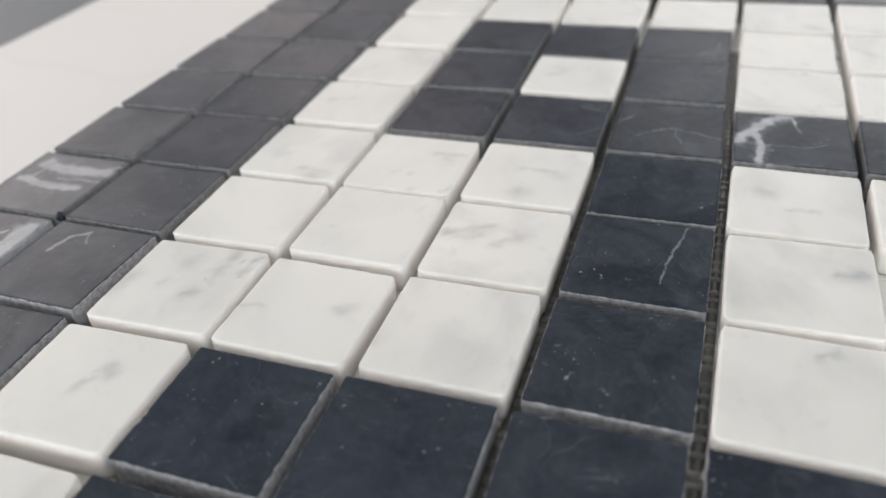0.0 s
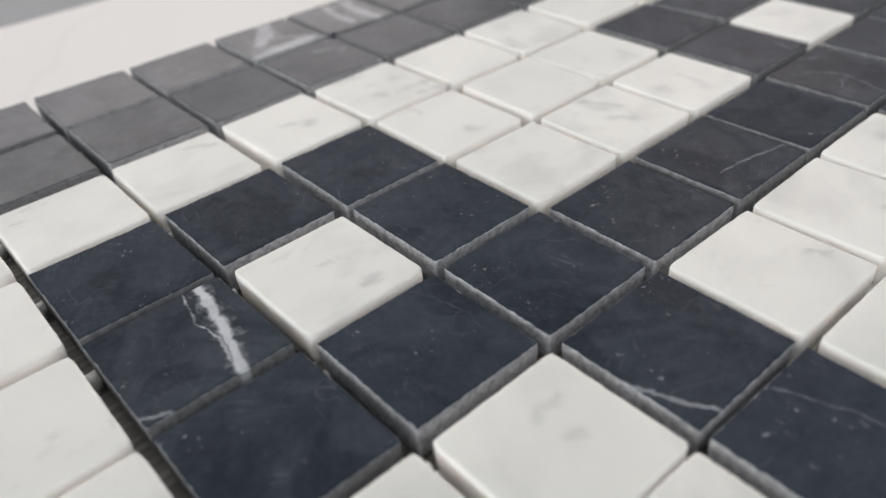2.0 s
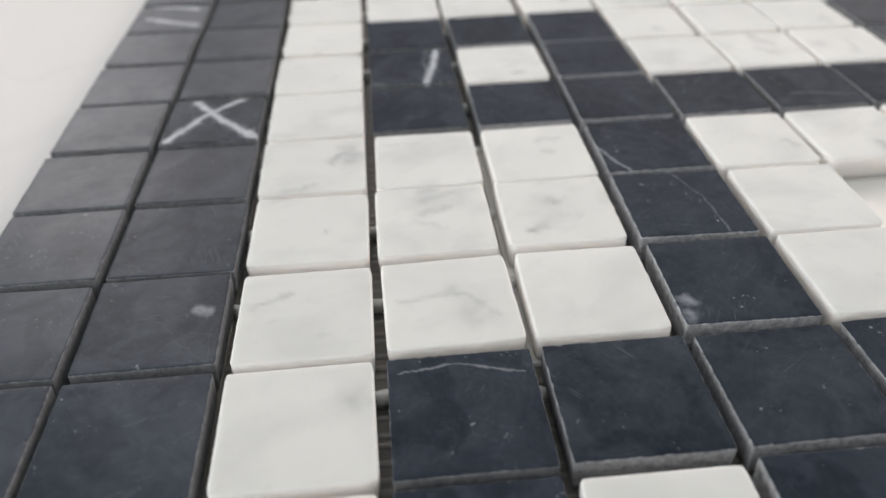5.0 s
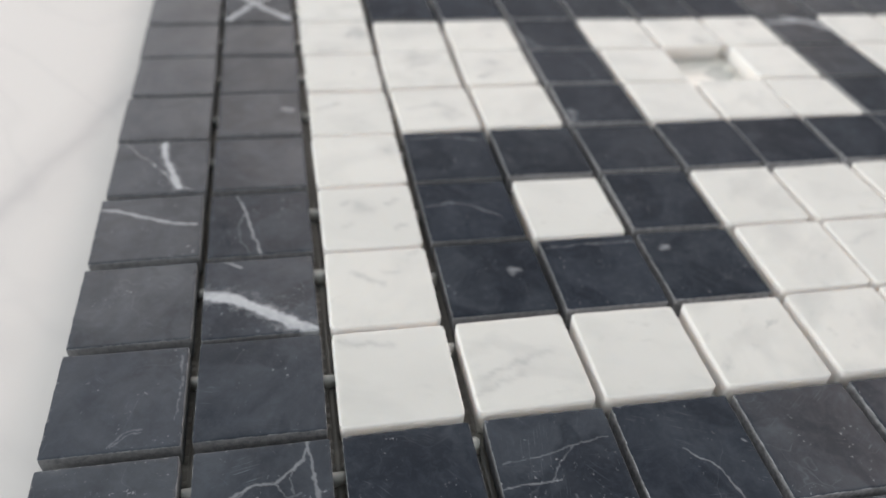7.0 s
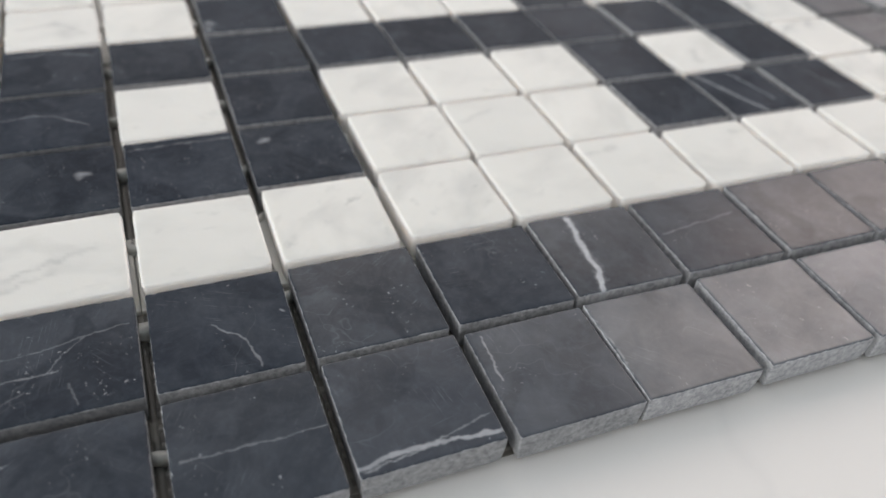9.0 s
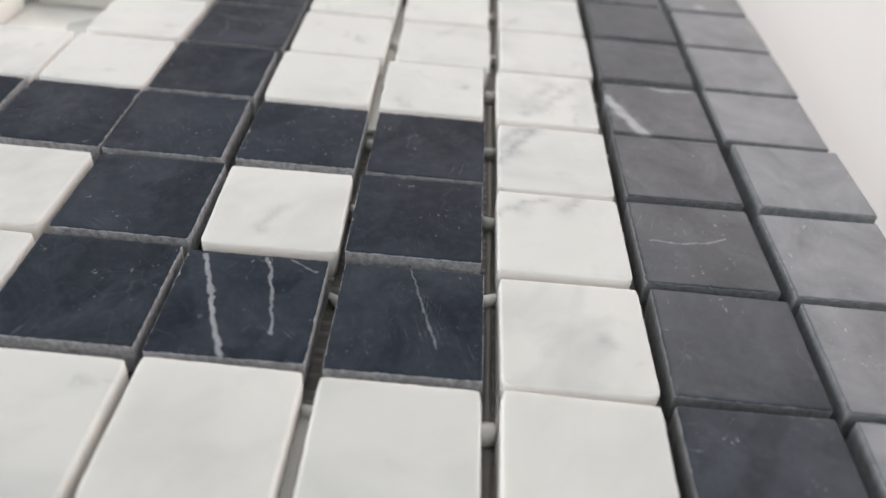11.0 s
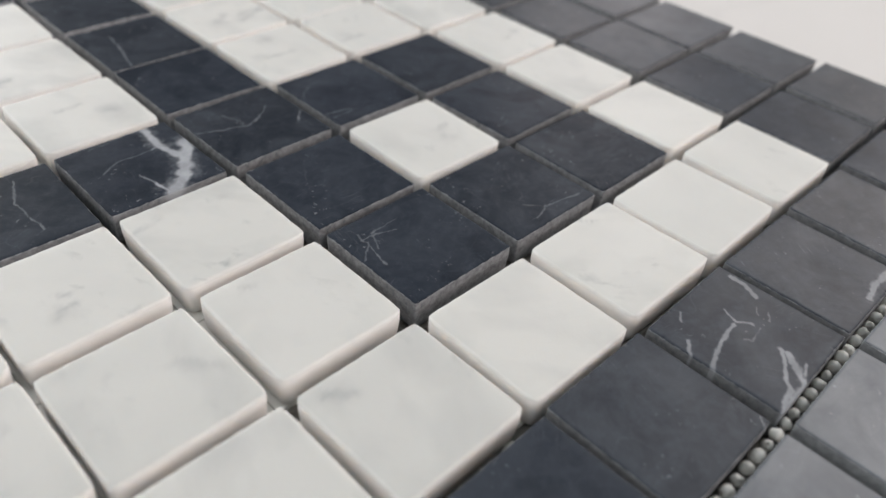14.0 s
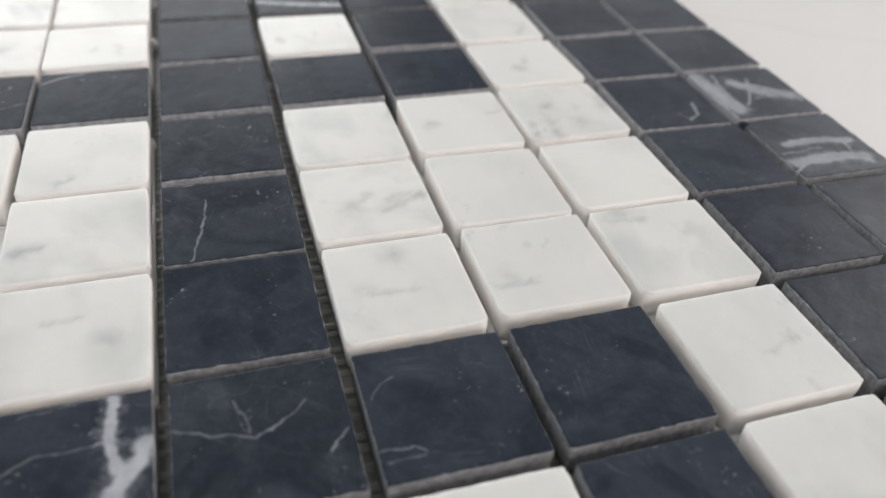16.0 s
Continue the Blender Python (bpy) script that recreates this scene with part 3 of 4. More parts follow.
streak(4, 8, 1.00, 0.52, (0.72, 0.56), (0.40, 0.57))
streak(3, 8, 1.04, 0.52, (0.92, 0.69), (0.64, 0.69))
streak(4, 7, 0.95, 0.46, (0.41, 0.55), (0.15, 0.47))
streak(4, 10, 0.91, 0.39, (0.37, 0.51), (0.22, 0.47))
streak(2, 8, 0.99, 0.46, (0.89, 0.17), (0.59, 0.20))
streak(2, 9, 1.03, 0.39, (0.49, 0.59), (0.20, 0.53))
streak(4, 4, 1.02, 0.65, (0.41, 0.50), (0.44, 0.57))
streak(4, 4, 1.20, 0.65, (0.80, 0.59), (0.81, 0.70))
streak(6, 4, 1.06, 0.52, (0.32, 0.55), (0.27, 0.72))
streak(6, 4, 0.91, 0.39, (0.52, 0.57), (0.53, 0.64))
streak(2, 6, 0.99, 0.65, (0.87, 0.67), (0.96, 1.02))
streak(3, 6, 1.08, 0.52, (-0.15, 0.42), (0.19, 0.41))
streak(2, 4, 1.25, 0.46, (0.18, 0.67), (0.30, 0.87))
streak(12, 8, 0.94, 0.46, (0.26, 0.08), (0.19, 0.43))
streak(11, 7, 0.96, 0.39, (0.40, 0.13), (0.26, 0.46))
streak(12, 9, 1.05, 0.39, (0.23, 0.75), (0.21, 1.10))
streak(8, 11, 0.81, 0.65, (0.50, 0.77), (0.46, 0.77))
streak(7, 10, 0.87, 0.65, (0.63, 0.66), (0.54, 0.64))
streak(6, 12, 1.82, 0.46, (0.80, 0.16), (0.70, 0.22))
streak(7, 12, 0.94, 0.46, (0.80, 0.76), (0.71, 0.80))
streak(6, 11, 0.95, 0.39, (0.72, 0.16), (0.62, 0.17))
streak(8, 11, 1.14, 0.39, (0.88, 0.22), (0.78, 0.21))
streak(6, 10, 1.24, 0.46, (0.92, 0.24), (0.73, 0.20))
streak(4, 12, 0.82, 0.39, (0.93, 0.45), (0.84, 0.56))
streak(7, 10, 0.71, 0.52, (0.56, 0.53), (0.48, 0.55))
streak(8, 11, 0.72, 0.39, (0.90, 0.24), (0.82, 0.28))
streak(8, 11, 0.53, 0.52, (0.51, 0.78), (0.44, 0.80))
streak(8, 12, 0.90, 0.39, (0.31, 0.57), (0.23, 0.61))
streak(7, 11, 1.25, 0.33, (0.32, 0.42), (0.12, 0.62))

# pieces whose veins are thin veils rather than solid lines
WISPY = {(0, 6): 0.62, (0, 7): 0.6, (1, 6): 0.8, (8, 13): 0.7, (7, 13): 0.6, (6, 9): 0.85, (13, 1): 0.75, (13, 3): 0.8, (10, 1): 0.8, (4, 13): 0.85, (3, 13): 0.6}


def is_black(col, row):
    if min(col, row) < 2 or max(col, row) > 12:
        return True
    if min(col, row) < 3 or max(col, row) > 11:
        return False
    if col in (5, 9) or row in (5, 9):
        return True
    return (col in (3, 11) and not 6 <= row <= 8) or (row in (3, 11) and not 6 <= col <= 8)


def near_line(p, points):
    """The least distance from points p to a line of points."""
    best = np.full(len(p), 9.0)
    for a, b in zip(points, points[1:]):
        a, b = np.array(a), np.array(b)
        s = np.clip(((p - a) @ (b - a)) / max((b - a) @ (b - a), 1e-9), 0, 1)
        best = np.minimum(best, np.hypot(*(p - a - s[:, None] * (b - a)).T))
    return best


def piece_mesh(col, row, wide, deep, thick, dark, rng):
    """One stone piece: a fine top with worn edges, sawn sides and a rounded underside."""
    fine = 92 if dark and (col, row) in VEINS else 32 if dark or (col, row) in STREAKS else 24
    inner = np.linspace(-1, 1, fine)
    rims = np.array([0.955, 0.985, 1.0] if dark else [0.955, 0.975, 0.991, 1.0])
    steps = np.concatenate([-rims[::-1], inner[1:-1] * (rims[0] - 0.02), rims])
    n = len(steps)
    u, v = np.meshgrid(steps, steps, indexing="ij")
    x, y = u * wide / 2, v * deep / 2
    radius = 0.0003 if dark else 0.0012
    cx, cy = np.abs(x) - (wide / 2 - radius), np.abs(y) - (deep / 2 - radius)
    far = np.hypot(np.maximum(cx, 0), np.maximum(cy, 0))
    pull = np.where((cx > 0) & (cy > 0) & (far > radius), radius / np.maximum(far, 1e-9), 1.0)
    x = np.where(cx > 0, np.sign(x) * (wide / 2 - radius + cx * pull), x)
    y = np.where(cy > 0, np.sign(y) * (deep / 2 - radius + cy * pull), y)
    rim = np.maximum(np.abs(u), np.abs(v))
    reach, edge = (0.018, 0.00012) if dark else (0.045, 0.00038)
    near = np.clip((rim - 1 + reach) / reach, 0, 1)
    z = -edge * (1 - np.sqrt(np.clip(1 - near * near, 0, 1)))
    seed = Vector((col * 3.7, row * 5.3, 1.0))
    rough = np.array([[noise.noise(Vector((a * 700, b * 700, 0)) + seed) for b in steps * deep / 2] for a in steps * wide / 2])
    chip = np.array([[noise.noise(Vector((a * 1350, b * 1350, 5)) + seed) for b in steps * deep / 2] for a in steps * wide / 2])
    out = np.clip((rim - rims[0]) / (1 - rims[0]), 0, 1)
    depth = 0.00006 * rough + 0.00004 * chip
    if dark:
        depth -= 0.0008 * np.clip(chip - 0.36, 0, 1)
    sawn_x, sawn_y = x, y
    x = x + np.sign(u) * (np.abs(u) >= rims[0]) * depth * out
    y = y + np.sign(v) * (np.abs(v) >= rims[0]) * depth * out
    z = z + out * np.minimum(depth, 0) * 0.7 + 0.00001 * rough
    verts = np.stack([x, y, z], -1).reshape(-1, 3)
    index = np.arange(n * n).reshape(n, n)
    faces = np.stack([index[:-1, :-1], index[1:, :-1], index[1:, 1:], index[:-1, 1:]], -1).reshape(-1, 4).tolist()
    ring = np.concatenate([index[:-1, 0], index[-1, :-1], index[:0:-1, -1], index[0, :0:-1]])
    outline = np.stack([sawn_x, sawn_y, z], -1).reshape(-1, 3)[ring]
    rings, sets = [ring], [verts]
    count = len(verts)
    under = 0.5 + 0.5 * rng.random()
    for fall, inset in ((0.035 if dark else 0.10, -0.00001), (0.3, -0.00002), (0.7, 0.00012), (0.9, 0.00035 * under), (1.0, 0.0009 * under)):
        low = outline.copy()
        low[:, :2] *= 1 - inset / (wide / 2)
        wob = np.array([noise.noise(Vector((p[0] * 700, p[1] * 700, fall * 6)) + seed) for p in outline])
        low[:, :2] *= (1 + 0.003 * wob * (0.4 + fall))[:, None]
        low[:, 2] = -thick * fall + (0.0003 * np.clip(wob, 0, 1) * fall if fall > 0.9 else 0)
        rings.append(np.arange(count, count + len(ring)))
        sets.append(low)
        count += len(ring)
    for top, low in zip(rings, rings[1:]):
        faces += np.stack([np.roll(top, -1), top, low, np.roll(low, -1)], -1).tolist()
    faces.append(rings[-1][::-1].tolist())
    verts = np.concatenate(sets)
    data = bpy.data.meshes.new("tile")
    data.from_pydata(verts.tolist(), [], faces)
    side = np.concatenate([np.clip((rim.ravel() - 0.955) / 0.045, 0, 1) * (0.86 if dark else 0.5)] + [np.ones(len(ring))] * 5)
    pale, solid = np.zeros(len(verts)), np.zeros(len(verts))
    flat = np.stack([verts[:, 0] / PITCH + 0.5, verts[:, 1] / PITCH + 0.5], -1)
    bend = np.array([[noise.noise(Vector((p[0] * 9, p[1] * 9, 3)) + seed), noise.noise(Vector((p[0] * 9, p[1] * 9, 8)) + seed)] for p in flat])
    fret = np.array([[noise.noise(Vector((p[0] * 31, p[1] * 31, 13)) + seed), noise.noise(Vector((p[0] * 31, p[1] * 31, 18)) + seed)] for p in flat])
    swell = np.array([noise.noise(Vector((p[0] * 7, p[1] * 7, 23)) + seed) for p in flat])
    for width, points in VEINS.get((col, row), ()):
        half = max(width, 0.32) / 2000 / PITCH * (0.8 + 1.0 * np.abs(swell))
        away = near_line(flat + bend * 0.018 + fret * 0.010, points)
        pale = np.maximum(pale, 0.34 * min(1.0, width) * np.exp(-((away / half / 4) ** 2)))
        pale = np.maximum(pale, min(1.0, 0.5 + 0.8 * width) * np.clip(1.3 - 0.8 * away / half, 0, 1))
        solid = np.maximum(solid, np.where(away < half * 3.5, min(1.0, 0.22 + 0.62 * width) * WISPY.get((col, row), 1.0), 0.0))
    for su, sv, size, strength in SPOTS.get((col, row), ()):
        away = np.hypot(*(flat + bend * 0.06 - (su, sv)).T) / (size * (0.6 if dark else 1.0))
        pale = np.maximum(pale, strength * (0.8 if dark else 1.0) * np.exp(-away * away * 1.5))
        solid = np.maximum(solid, np.where(away < 2.0, 0.6, 0.0))
    for width, strength, points in STREAKS.get((col, row), ()):
        away = near_line(flat + bend * 0.05 + fret * 0.02, points) / (width / 2000 / PITCH * (0.8 + 0.7 * np.abs(swell)))
        pale = np.maximum(pale, strength * np.exp(-(away**2) * 0.7))
    ring_of = min(col, row, N - 1 - col, N - 1 - row)
    # specular level of each piece: outer-row finish plus sheen tuned by row and column
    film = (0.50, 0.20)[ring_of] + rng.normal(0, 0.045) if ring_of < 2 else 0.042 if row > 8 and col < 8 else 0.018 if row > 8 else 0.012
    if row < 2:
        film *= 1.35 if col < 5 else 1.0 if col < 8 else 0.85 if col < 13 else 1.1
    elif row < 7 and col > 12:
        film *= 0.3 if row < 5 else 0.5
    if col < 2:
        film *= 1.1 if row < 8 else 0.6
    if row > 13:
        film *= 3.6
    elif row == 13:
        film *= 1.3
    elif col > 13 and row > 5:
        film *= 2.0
    gloss = np.full(len(verts), max(film, 0.0))
    # shade of the joints put into the side colour, by row and column
    side_shade = np.full(len(verts), 0.60 if row < 4 or row > 12 else 0.40 if row > 6 and col < 8 else 0.25 if row < 7 and col > 8 else 0.0)
    for name, values in (("side", side), ("vein", pale), ("solid", solid), ("haze", gloss), ("side_shade", side_shade)):
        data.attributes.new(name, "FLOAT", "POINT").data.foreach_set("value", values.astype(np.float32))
    tops = (n - 1) * (n - 1)
    data.polygons.foreach_set("use_smooth", [True] * tops + [not dark] * (len(data.polygons) - tops))
    data.materials.append(BLACK if dark else WHITE)
    return data


# glass-fibre net under the pieces
half = N * PITCH / 2 - 0.0035
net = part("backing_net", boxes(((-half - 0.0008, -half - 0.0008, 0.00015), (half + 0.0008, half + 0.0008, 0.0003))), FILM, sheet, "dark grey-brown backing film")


def threads(along_y):
    """Rounded glass-fibre threads, side by side."""
    bm = bmesh.new()
    for k in range(128):
        s = -half + 2 * half * (k + 0.18 * math.sin(k * 2.3)) / 127.2
        ends = []
        for e in (-half, half):
            ring = [(s + 0.00056 * math.cos(radians(q)), e, (0.00028 if along_y else 0.0004) + 0.0002 * math.sin(radians(q))) for q in (0, 40, 75, 105, 140, 180)]
            ends.append([bm.verts.new(p if along_y else (p[1], p[0], p[2])) for p in ring])
        for i in range(5):
            bm.faces.new((ends[0][i], ends[0][i + 1], ends[1][i + 1], ends[1][i]))
    bmesh.ops.recalc_face_normals(bm, faces=bm.faces)
    return bm


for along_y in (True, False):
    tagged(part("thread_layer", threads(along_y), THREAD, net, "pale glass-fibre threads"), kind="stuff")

# pale pads added under white pieces for joint glow, joined where strips lie close
for col in range(2, 13):
    for row in range(2, 13):
        if is_black(col, row):
            continue
        reach = []
        for dc, dr in ((-1, 0), (1, 0), (0, -1), (0, 1)):
            wide_joint = dr and (min(row, row + dr), max(row, row + dr)) in ((2, 3), (11, 12))
            inside = 2 <= col + dc <= 12 and 2 <= row + dr <= 12
            reach.append(0.0101 if inside and not wide_joint and not is_black(col + dc, row + dr) else 0.0088)
        x, y = (col - 7) * PITCH, (row - 7) * PITCH
        part("joint_glow_pad", boxes(((x - reach[0], y - reach[2], 0.0003), (x + reach[1], y + reach[3], 0.0012)), bevel=0.0002), GLUE, net, "pale pad added for the glow in a white joint")

rest = bmesh.new()
bmesh.ops.create_icosphere(rest, subdivisions=3, radius=1.0)
for v in rest.verts:
    ragged = 1 + 0.35 * noise.noise(v.co * 1.6 + Vector((2.0, 7.0, 1.0)))
    v.co = Vector((-0.0015 + v.co.x * 0.0042 * ragged, 0.0055 + v.co.y * 0.0040 * ragged, 0.0012 + max(v.co.z, 0) * 0.0003))
part("residue", rest, RESIDUE, net, "thin grey-green adhesive residue")

# the strips sit unevenly, in millimetres off the even grid
ROW_OFF = (-0.40, -0.40, -0.27, -0.10, 0.0, 0.30, 0.37, 0.04, -0.21, -0.30, -0.22, -0.06, 0.46, 0.55, 0.80)
COL_OFF = (-0.75, -0.60, -0.30, -0.19, -0.11, 0.15, 0.26, 0.06, -0.03, 0.0, 0.04, 0.13, -0.10, 0.02, 0.05)

# bridges of pale glue between the rows
rng = np.random.default_rng(3)
glue = bmesh.new()
for row in range(1, N):
    for col in range(N):
        if rng.random() < 0.12 or row == N - 1:
            continue
        bridge = bmesh.ops.create_icosphere(glue, subdivisions=2, radius=1.0)["verts"]
        place = (col - 7.5) * PITCH + rng.normal(0.003, 0.0015)
        long, tall, lean = 0.0009 + 0.0008 * rng.random(), 0.0028 + 0.0012 * rng.random(), rng.normal(0, 0.25)
        if row == 13:
            tall *= 0.45
        for v in bridge:
            sag = 1 - 0.5 * math.cos(v.co.y * 1.4)
            v.co = Vector((place + v.co.x * long + v.co.y * 0.0012 * lean, (row - 7.5) * PITCH + (ROW_OFF[row - 1] + ROW_OFF[row]) / 2000 + v.co.y * 0.0013, 0.0004 + max(v.co.z, 0) ** 0.5 * tall * sag))
for k in range(128):
    # high, close beads along the western half, low ones along the rest
    high = k < 66
    bead = bmesh.ops.create_icosphere(glue, subdivisions=2, radius=(0.00064 if high else 0.00045) + 0.00032 * rng.random())["verts"]
    for v in bead:
        v.co = Vector((-half + 2 * half * (k + 0.25 * rng.random()) / 128 + v.co.x * 0.9, 6.5 * PITCH + 0.0006 + v.co.y * 1.1, (0.0038 if high else 0.0008) + v.co.z * 1.2))
for face in glue.faces:
    face.smooth = True
tagged(part("dried_glue", glue, GLUE, net, "pale dried glue"), kind="stuff")

# how each piece lies in its field, in millimetres and degrees: the strips were laid by hand
LAID = {}


def lay(col, row, dx, dy, turn, wide, deep):
    LAID[col, row] = (dx, dy, turn, wide, deep)


lay(1, 9, -0.88, -0.16, 0.4, 18.97, 18.75)
lay(2, 4, -0.22, -0.55, -0.0, 18.95, 18.80)
lay(2, 5, -0.41, 0.15, 1.7, 19.04, 18.60)
lay(2, 6, -0.11, 0.08, 1.0, 19.11, 18.66)
lay(2, 7, -0.29, 0.01, 0.7, 19.02, 18.72)
lay(2, 8, -0.20, -0.36, 0.0, 18.96, 18.65)
lay(2, 9, -0.52, 0.04, 0.9, 18.74, 18.74)
lay(2, 10, -0.49, -0.18, 0.5, 18.69, 18.67)
lay(2, 11, -0.33, 0.46, 0.3, 18.84, 18.67)
lay(2, 12, -0.63, 0.69, -0.8, 18.93, 18.58)
lay(3, 3, -0.04, -0.34, 0.4, 18.98, 18.74)
lay(3, 4, -0.38, -0.15, -0.1, 18.86, 18.67)
lay(3, 5, -0.41, 0.43, 0.1, 18.89, 18.50)
lay(3, 6, -0.25, -0.01, -0.2, 18.92, 18.73)
lay(3, 7, 0.07, 0.30, -0.3, 18.87, 18.74)
lay(3, 8, -0.05, -0.60, -0.1, 18.89, 18.76)
lay(3, 9, -0.03, -0.02, 0.7, 18.75, 18.75)
lay(3, 10, 0.07, 0.34, 1.2, 18.59, 18.79)
lay(3, 11, -0.51, 0.40, 0.0, 18.91, 18.79)
lay(3, 12, -0.36, 0.61, 0.5, 18.99, 18.62)
lay(4, 2, 0.20, -0.52, -0.3, 19.01, 18.90)
lay(4, 3, -0.43, -0.24, 0.2, 18.88, 18.88)
lay(4, 4, -0.02, 0.05, 0.1, 18.94, 18.66)
lay(4, 5, -0.13, 0.34, 0.3, 18.86, 18.59)
lay(4, 6, 0.14, 0.36, 0.2, 18.79, 18.89)
lay(4, 7, 0.26, 0.01, 0.1, 18.64, 18.76)
lay(4, 8, 0.21, -0.17, 0.1, 18.56, 18.81)
lay(4, 9, 0.01, 0.00, 0.1, 18.53, 18.69)
lay(4, 10, -0.18, 0.17, -0.4, 18.74, 18.79)
lay(4, 11, -0.44, -0.02, 0.0, 18.84, 18.73)
lay(4, 12, -0.40, 0.49, -0.2, 18.98, 18.45)
lay(5, 2, 0.32, -0.44, 0.0, 19.08, 18.78)
lay(5, 3, -0.12, -0.25, 0.1, 18.96, 18.72)
lay(5, 4, 0.12, 0.15, -0.1, 18.80, 18.57)
lay(5, 5, 0.17, 0.27, 0.3, 18.83, 18.68)
lay(5, 6, 0.44, 0.44, -0.3, 18.82, 18.58)
lay(5, 7, 0.45, 0.52, -0.0, 18.77, 18.86)
lay(5, 8, 0.50, -0.22, 0.0, 18.81, 18.72)
lay(5, 9, 0.19, -0.24, 0.6, 18.90, 18.92)
lay(5, 10, 0.08, 0.42, 0.3, 18.61, 18.70)
lay(5, 11, -0.18, 0.20, 0.2, 18.71, 18.60)
lay(5, 12, 0.26, 0.94, -0.3, 18.82, 18.68)
lay(6, 2, 0.02, -0.44, 0.3, 18.85, 18.82)
lay(6, 3, 0.27, -0.12, -0.4, 18.89, 18.73)
lay(6, 4, 0.65, 0.03, 0.1, 18.83, 18.65)
lay(6, 5, 0.39, 0.38, -0.1, 18.63, 18.78)
lay(6, 6, 0.67, 0.21, -0.4, 18.77, 18.97)
lay(6, 7, 0.68, 0.12, 0.6, 18.80, 18.93)
lay(6, 8, 0.48, -0.23, -0.3, 18.83, 18.83)
lay(6, 9, 0.36, -0.13, 0.5, 18.69, 18.76)
lay(6, 10, 0.24, -0.19, -0.4, 18.89, 18.72)
lay(6, 11, 0.06, -0.01, -0.3, 18.65, 18.64)
lay(6, 12, 0.20, 0.62, 0.5, 18.90, 18.61)
lay(6, 13, -0.47, 1.03, 0.4, 19.05, 18.62)
lay(7, 3, -0.43, -0.54, 0.1, 18.84, 18.73)
lay(7, 4, -0.54, -0.32, -0.6, 18.67, 18.78)
lay(7, 5, -0.06, 0.23, -0.8, 18.77, 18.94)
lay(7, 10, 0.40, -0.43, 0.1, 18.77, 18.64)
lay(7, 11, 0.48, 0.27, 0.3, 18.83, 18.73)
lay(7, 12, 0.35, 0.69, -0.1, 18.79, 18.63)
lay(8, 9, 0.22, -0.97, 0.4, 18.89, 18.75)
lay(8, 10, -0.17, -0.97, 0.3, 18.91, 18.66)
lay(8, 11, -0.15, -0.76, 0.4, 18.90, 18.62)
lay(8, 12, -0.05, -0.07, 0.1, 19.10, 18.46)
lay(8, 13, 0.24, 0.57, -0.1, 18.99, 18.77)
lay(8, 14, -0.22, 0.40, -0.0, 18.84, 18.70)
lay(9, 0, -0.23, -0.14, -0.0, 18.90, 18.74)
lay(9, 1, -0.21, -0.41, 0.2, 18.96, 18.74)
lay(9, 3, 0.21, -0.08, 0.0, 18.87, 18.69)
lay(9, 9, -0.13, -1.30, 0.4, 18.89, 18.76)
lay(9, 10, -0.06, -0.56, 0.2, 18.77, 18.69)
lay(9, 11, 0.08, -0.34, 0.3, 18.87, 18.58)
lay(9, 12, 0.53, 0.19, -0.1, 19.15, 18.54)
lay(9, 13, -0.35, 0.35, 0.4, 18.91, 18.74)
lay(10, 0, -0.24, -0.34, 0.7, 18.85, 18.88)
lay(10, 1, 0.22, -0.41, 0.3, 18.96, 18.76)
lay(10, 2, 0.09, -0.10, -0.0, 19.07, 18.70)
lay(10, 3, -0.07, -0.17, 0.3, 18.89, 18.58)
lay(10, 4, 0.58, -0.14, -0.2, 18.97, 18.79)
lay(10, 5, -0.07, 0.27, -0.0, 18.85, 18.79)
lay(10, 6, 0.07, 0.16, -0.1, 18.94, 18.76)
lay(10, 10, 0.07, -0.23, 1.6, 18.92, 18.87)
lay(10, 11, -0.30, -0.57, 0.6, 18.73, 18.80)
lay(10, 12, 0.18, 0.16, 0.4, 18.94, 18.76)
lay(10, 13, -0.05, 0.22, 0.6, 18.92, 18.74)
lay(11, 0, -0.31, -0.48, 0.4, 18.76, 18.70)
lay(11, 1, 0.04, -0.54, 0.6, 18.99, 18.72)
lay(11, 2, 0.05, -0.16, -0.6, 19.15, 18.67)
lay(11, 3, 0.02, 0.08, -0.1, 19.08, 18.70)
lay(11, 4, 0.35, 0.14, -0.2, 18.91, 18.80)
lay(11, 5, 0.14, 0.13, -0.2, 18.88, 18.87)
lay(11, 6, -0.04, 0.80, 0.1, 19.00, 18.91)
lay(11, 7, 0.33, 0.25, -0.1, 19.03, 18.98)
lay(11, 8, 0.13, 0.12, 0.1, 19.01, 18.88)
lay(11, 10, 0.33, -0.65, 0.7, 18.69, 18.77)
lay(11, 11, 0.37, -0.03, 0.4, 18.90, 18.68)
lay(12, 0, -0.16, -0.51, 0.0, 18.91, 18.69)
lay(12, 1, -0.26, -0.45, -0.5, 18.97, 18.79)
lay(12, 2, -0.06, -0.23, -0.2, 19.03, 18.73)
lay(12, 3, -0.06, 0.08, 0.6, 18.99, 18.78)
lay(12, 4, -0.04, 0.08, -0.3, 18.81, 18.83)
lay(12, 5, 0.06, 0.25, -0.4, 18.94, 18.83)
lay(12, 6, -0.34, 0.50, 0.4, 18.95, 18.54)
lay(12, 7, -0.18, -0.43, -0.0, 18.89, 18.70)
lay(13, 0, 0.18, -0.51, 0.1, 19.04, 18.65)
lay(13, 1, 0.11, -0.26, 0.0, 19.11, 18.70)
lay(13, 2, 0.09, -0.12, 0.3, 19.07, 18.58)
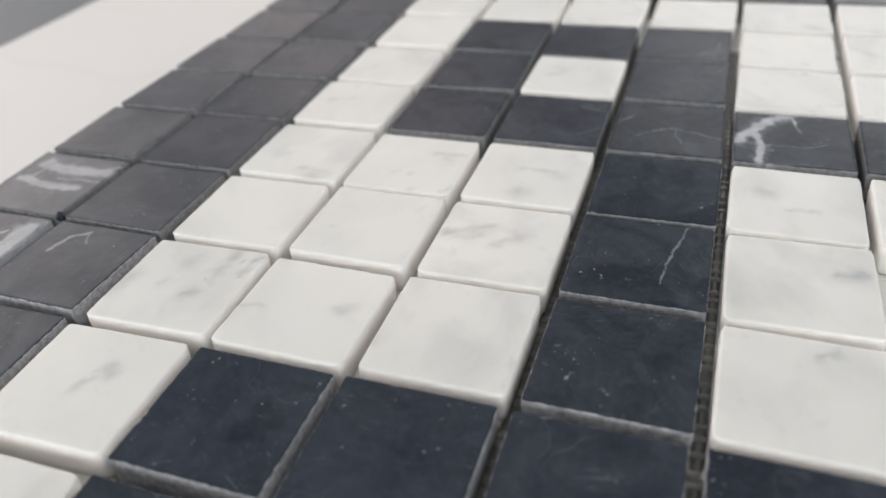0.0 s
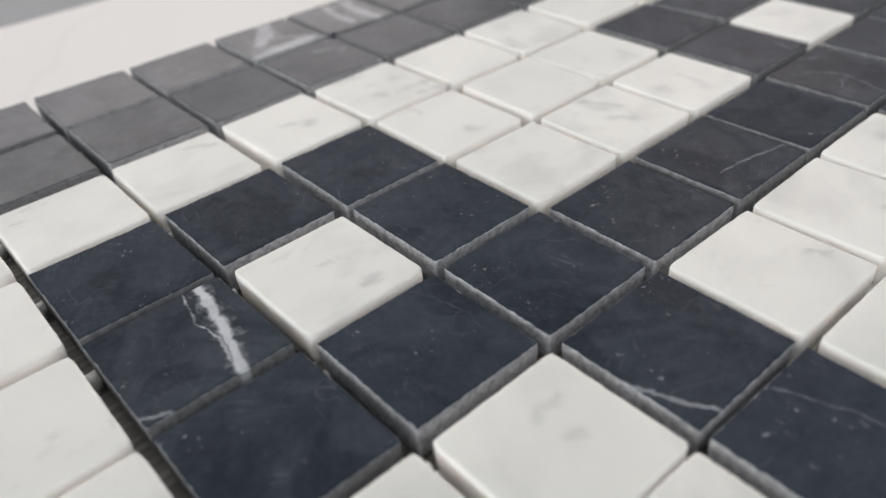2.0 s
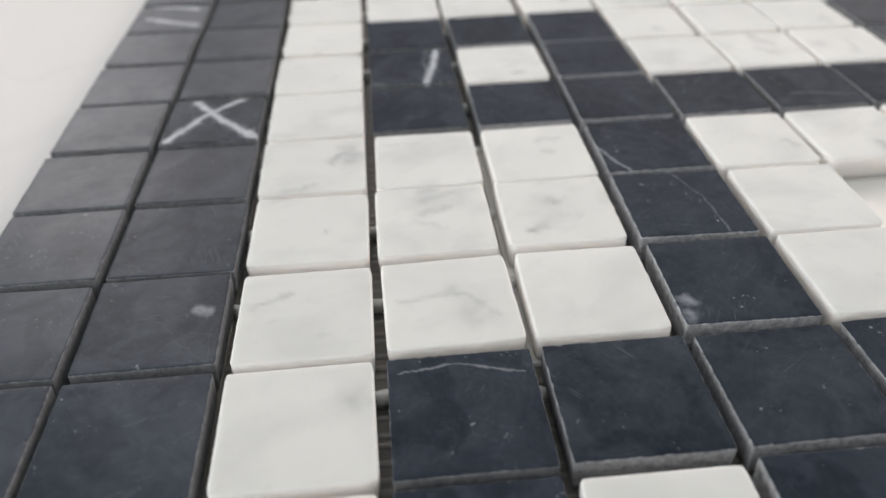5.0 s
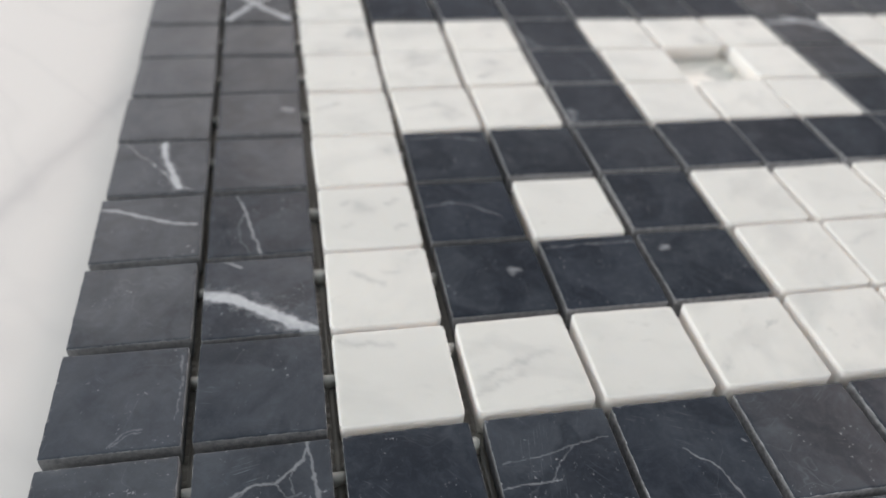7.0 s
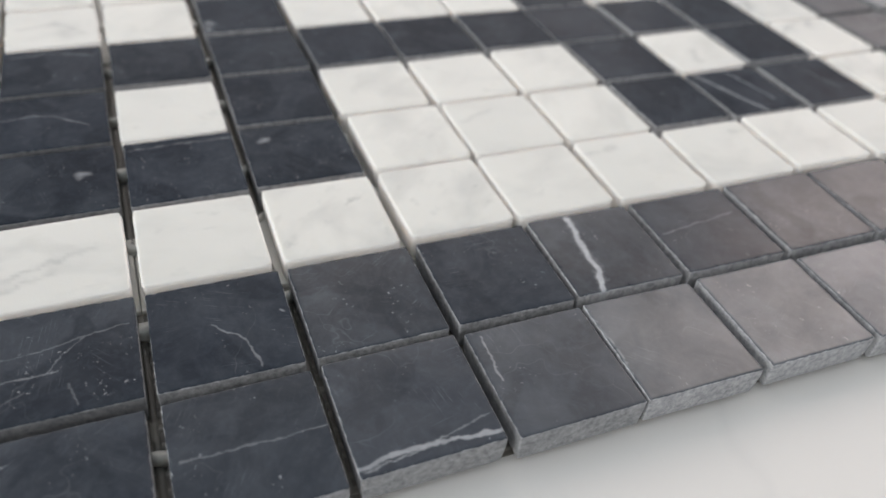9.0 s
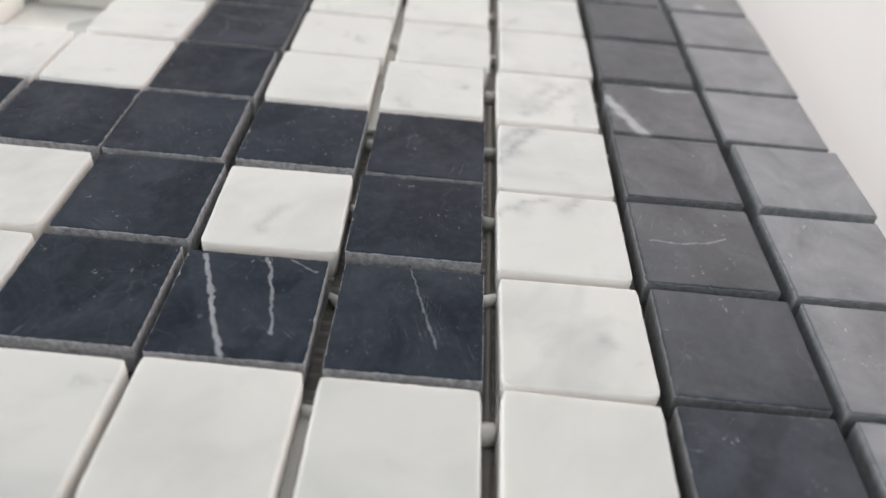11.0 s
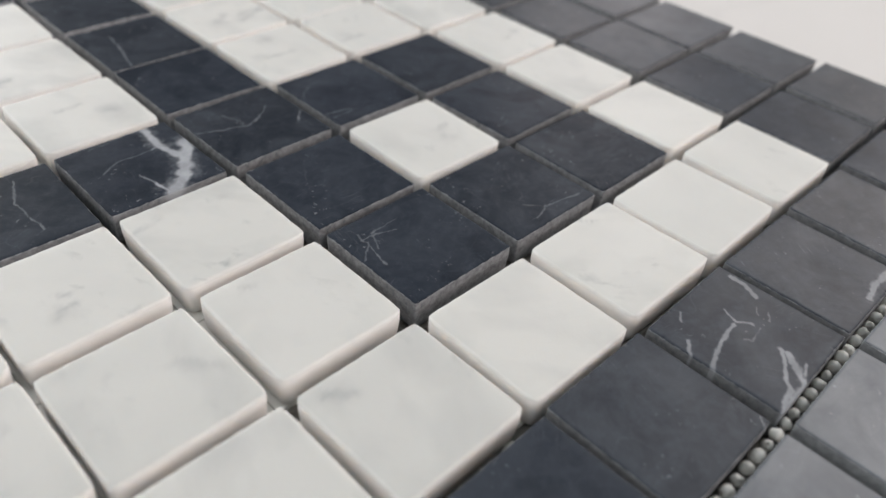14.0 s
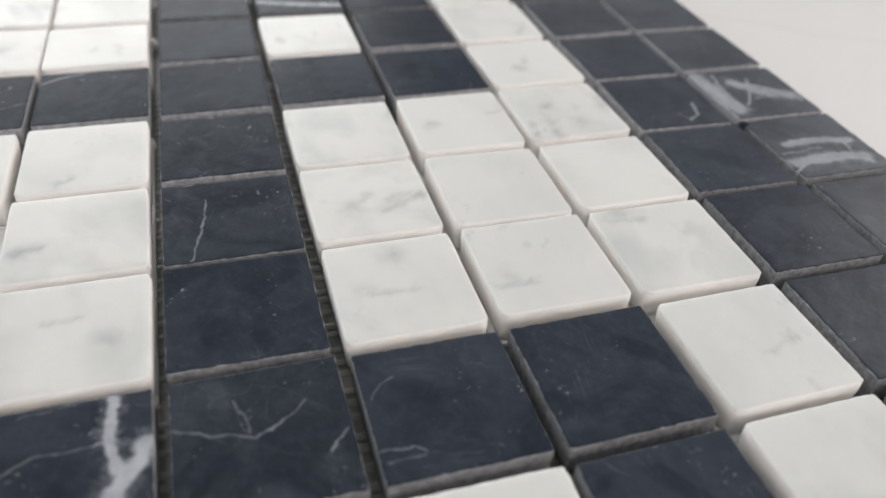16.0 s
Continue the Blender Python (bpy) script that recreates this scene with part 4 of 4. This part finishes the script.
lay(13, 3, -0.08, 0.41, -0.2, 18.91, 18.56)
lay(13, 4, 0.01, 0.25, -0.5, 18.84, 18.89)
lay(13, 5, 0.06, 0.39, -0.0, 18.73, 19.02)
lay(13, 6, -0.03, 0.61, -0.1, 18.75, 18.81)
lay(13, 7, -0.11, 0.02, -0.7, 18.70, 18.81)
lay(13, 8, -0.05, 0.10, -0.5, 18.74, 18.96)
lay(13, 9, 0.00, 0.20, -0.2, 18.74, 18.79)
lay(14, 2, -0.02, -0.11, 0.1, 18.81, 18.90)
lay(14, 3, 0.42, 0.02, -0.1, 19.03, 18.66)
lay(14, 4, 0.07, 0.38, 0.2, 18.68, 18.86)
lay(14, 5, -0.44, 0.47, -0.1, 18.45, 18.96)
lay(14, 6, -0.10, 0.56, 0.1, 18.63, 18.66)
lay(14, 7, -0.04, -0.52, -0.6, 18.72, 18.84)
lay(14, 8, 0.01, -0.15, -0.8, 18.78, 18.88)

rng = np.random.default_rng(7)
for col in range(N):
    for row in range(N):
        if (col, row) == (7, 7):
            continue
        dark = is_black(col, row)
        chance = (COL_OFF[col] + rng.normal(0, 0.15), ROW_OFF[row] + rng.normal(0, 0.15), rng.normal(0, 0.5), 18.85 + rng.normal(0, 0.12), 18.75 + rng.normal(0, 0.12))
        dx, dy, turn, wide, deep = LAID.get((col, row), chance)
        tile = new("tile", piece_mesh(col, row, wide / 1000, deep / 1000, 0.0053, dark, rng))
        tile.parent = sheet
        tagged(tile, "black marble tile with pale hairline veins" if dark else "white marble tile with soft grey smudges")
        tile.matrix_basis = pose((col - 7) * PITCH + dx / 1000, (row - 7) * PITCH + dy / 1000, TOP - TZ + rng.normal(0, 0.00008), rng.normal(0, 0.25), rng.normal(0, 0.25), turn)

# a dark splinter of stone that sticks up out of a joint
chip = bmesh.new()
bmesh.ops.create_icosphere(chip, subdivisions=2, radius=1.0)
for v in chip.verts:
    jag = 0.75 + 0.5 * noise.noise(v.co * 1.7 + Vector((4.0, 1.0, 2.0)))
    v.co = Vector((v.co.x * 0.0009 * jag, v.co.y * 0.0013 * jag, v.co.z * 0.0011 * jag))
splinter = part("stone_splinter", chip, BLACK)
splinter.matrix_world = pose(-0.1334, -0.0091, TOP - 0.0004, 12, -20, 35)
tagged(splinter, "small dark stone splinter wedged in a tile joint", "stone splinter")
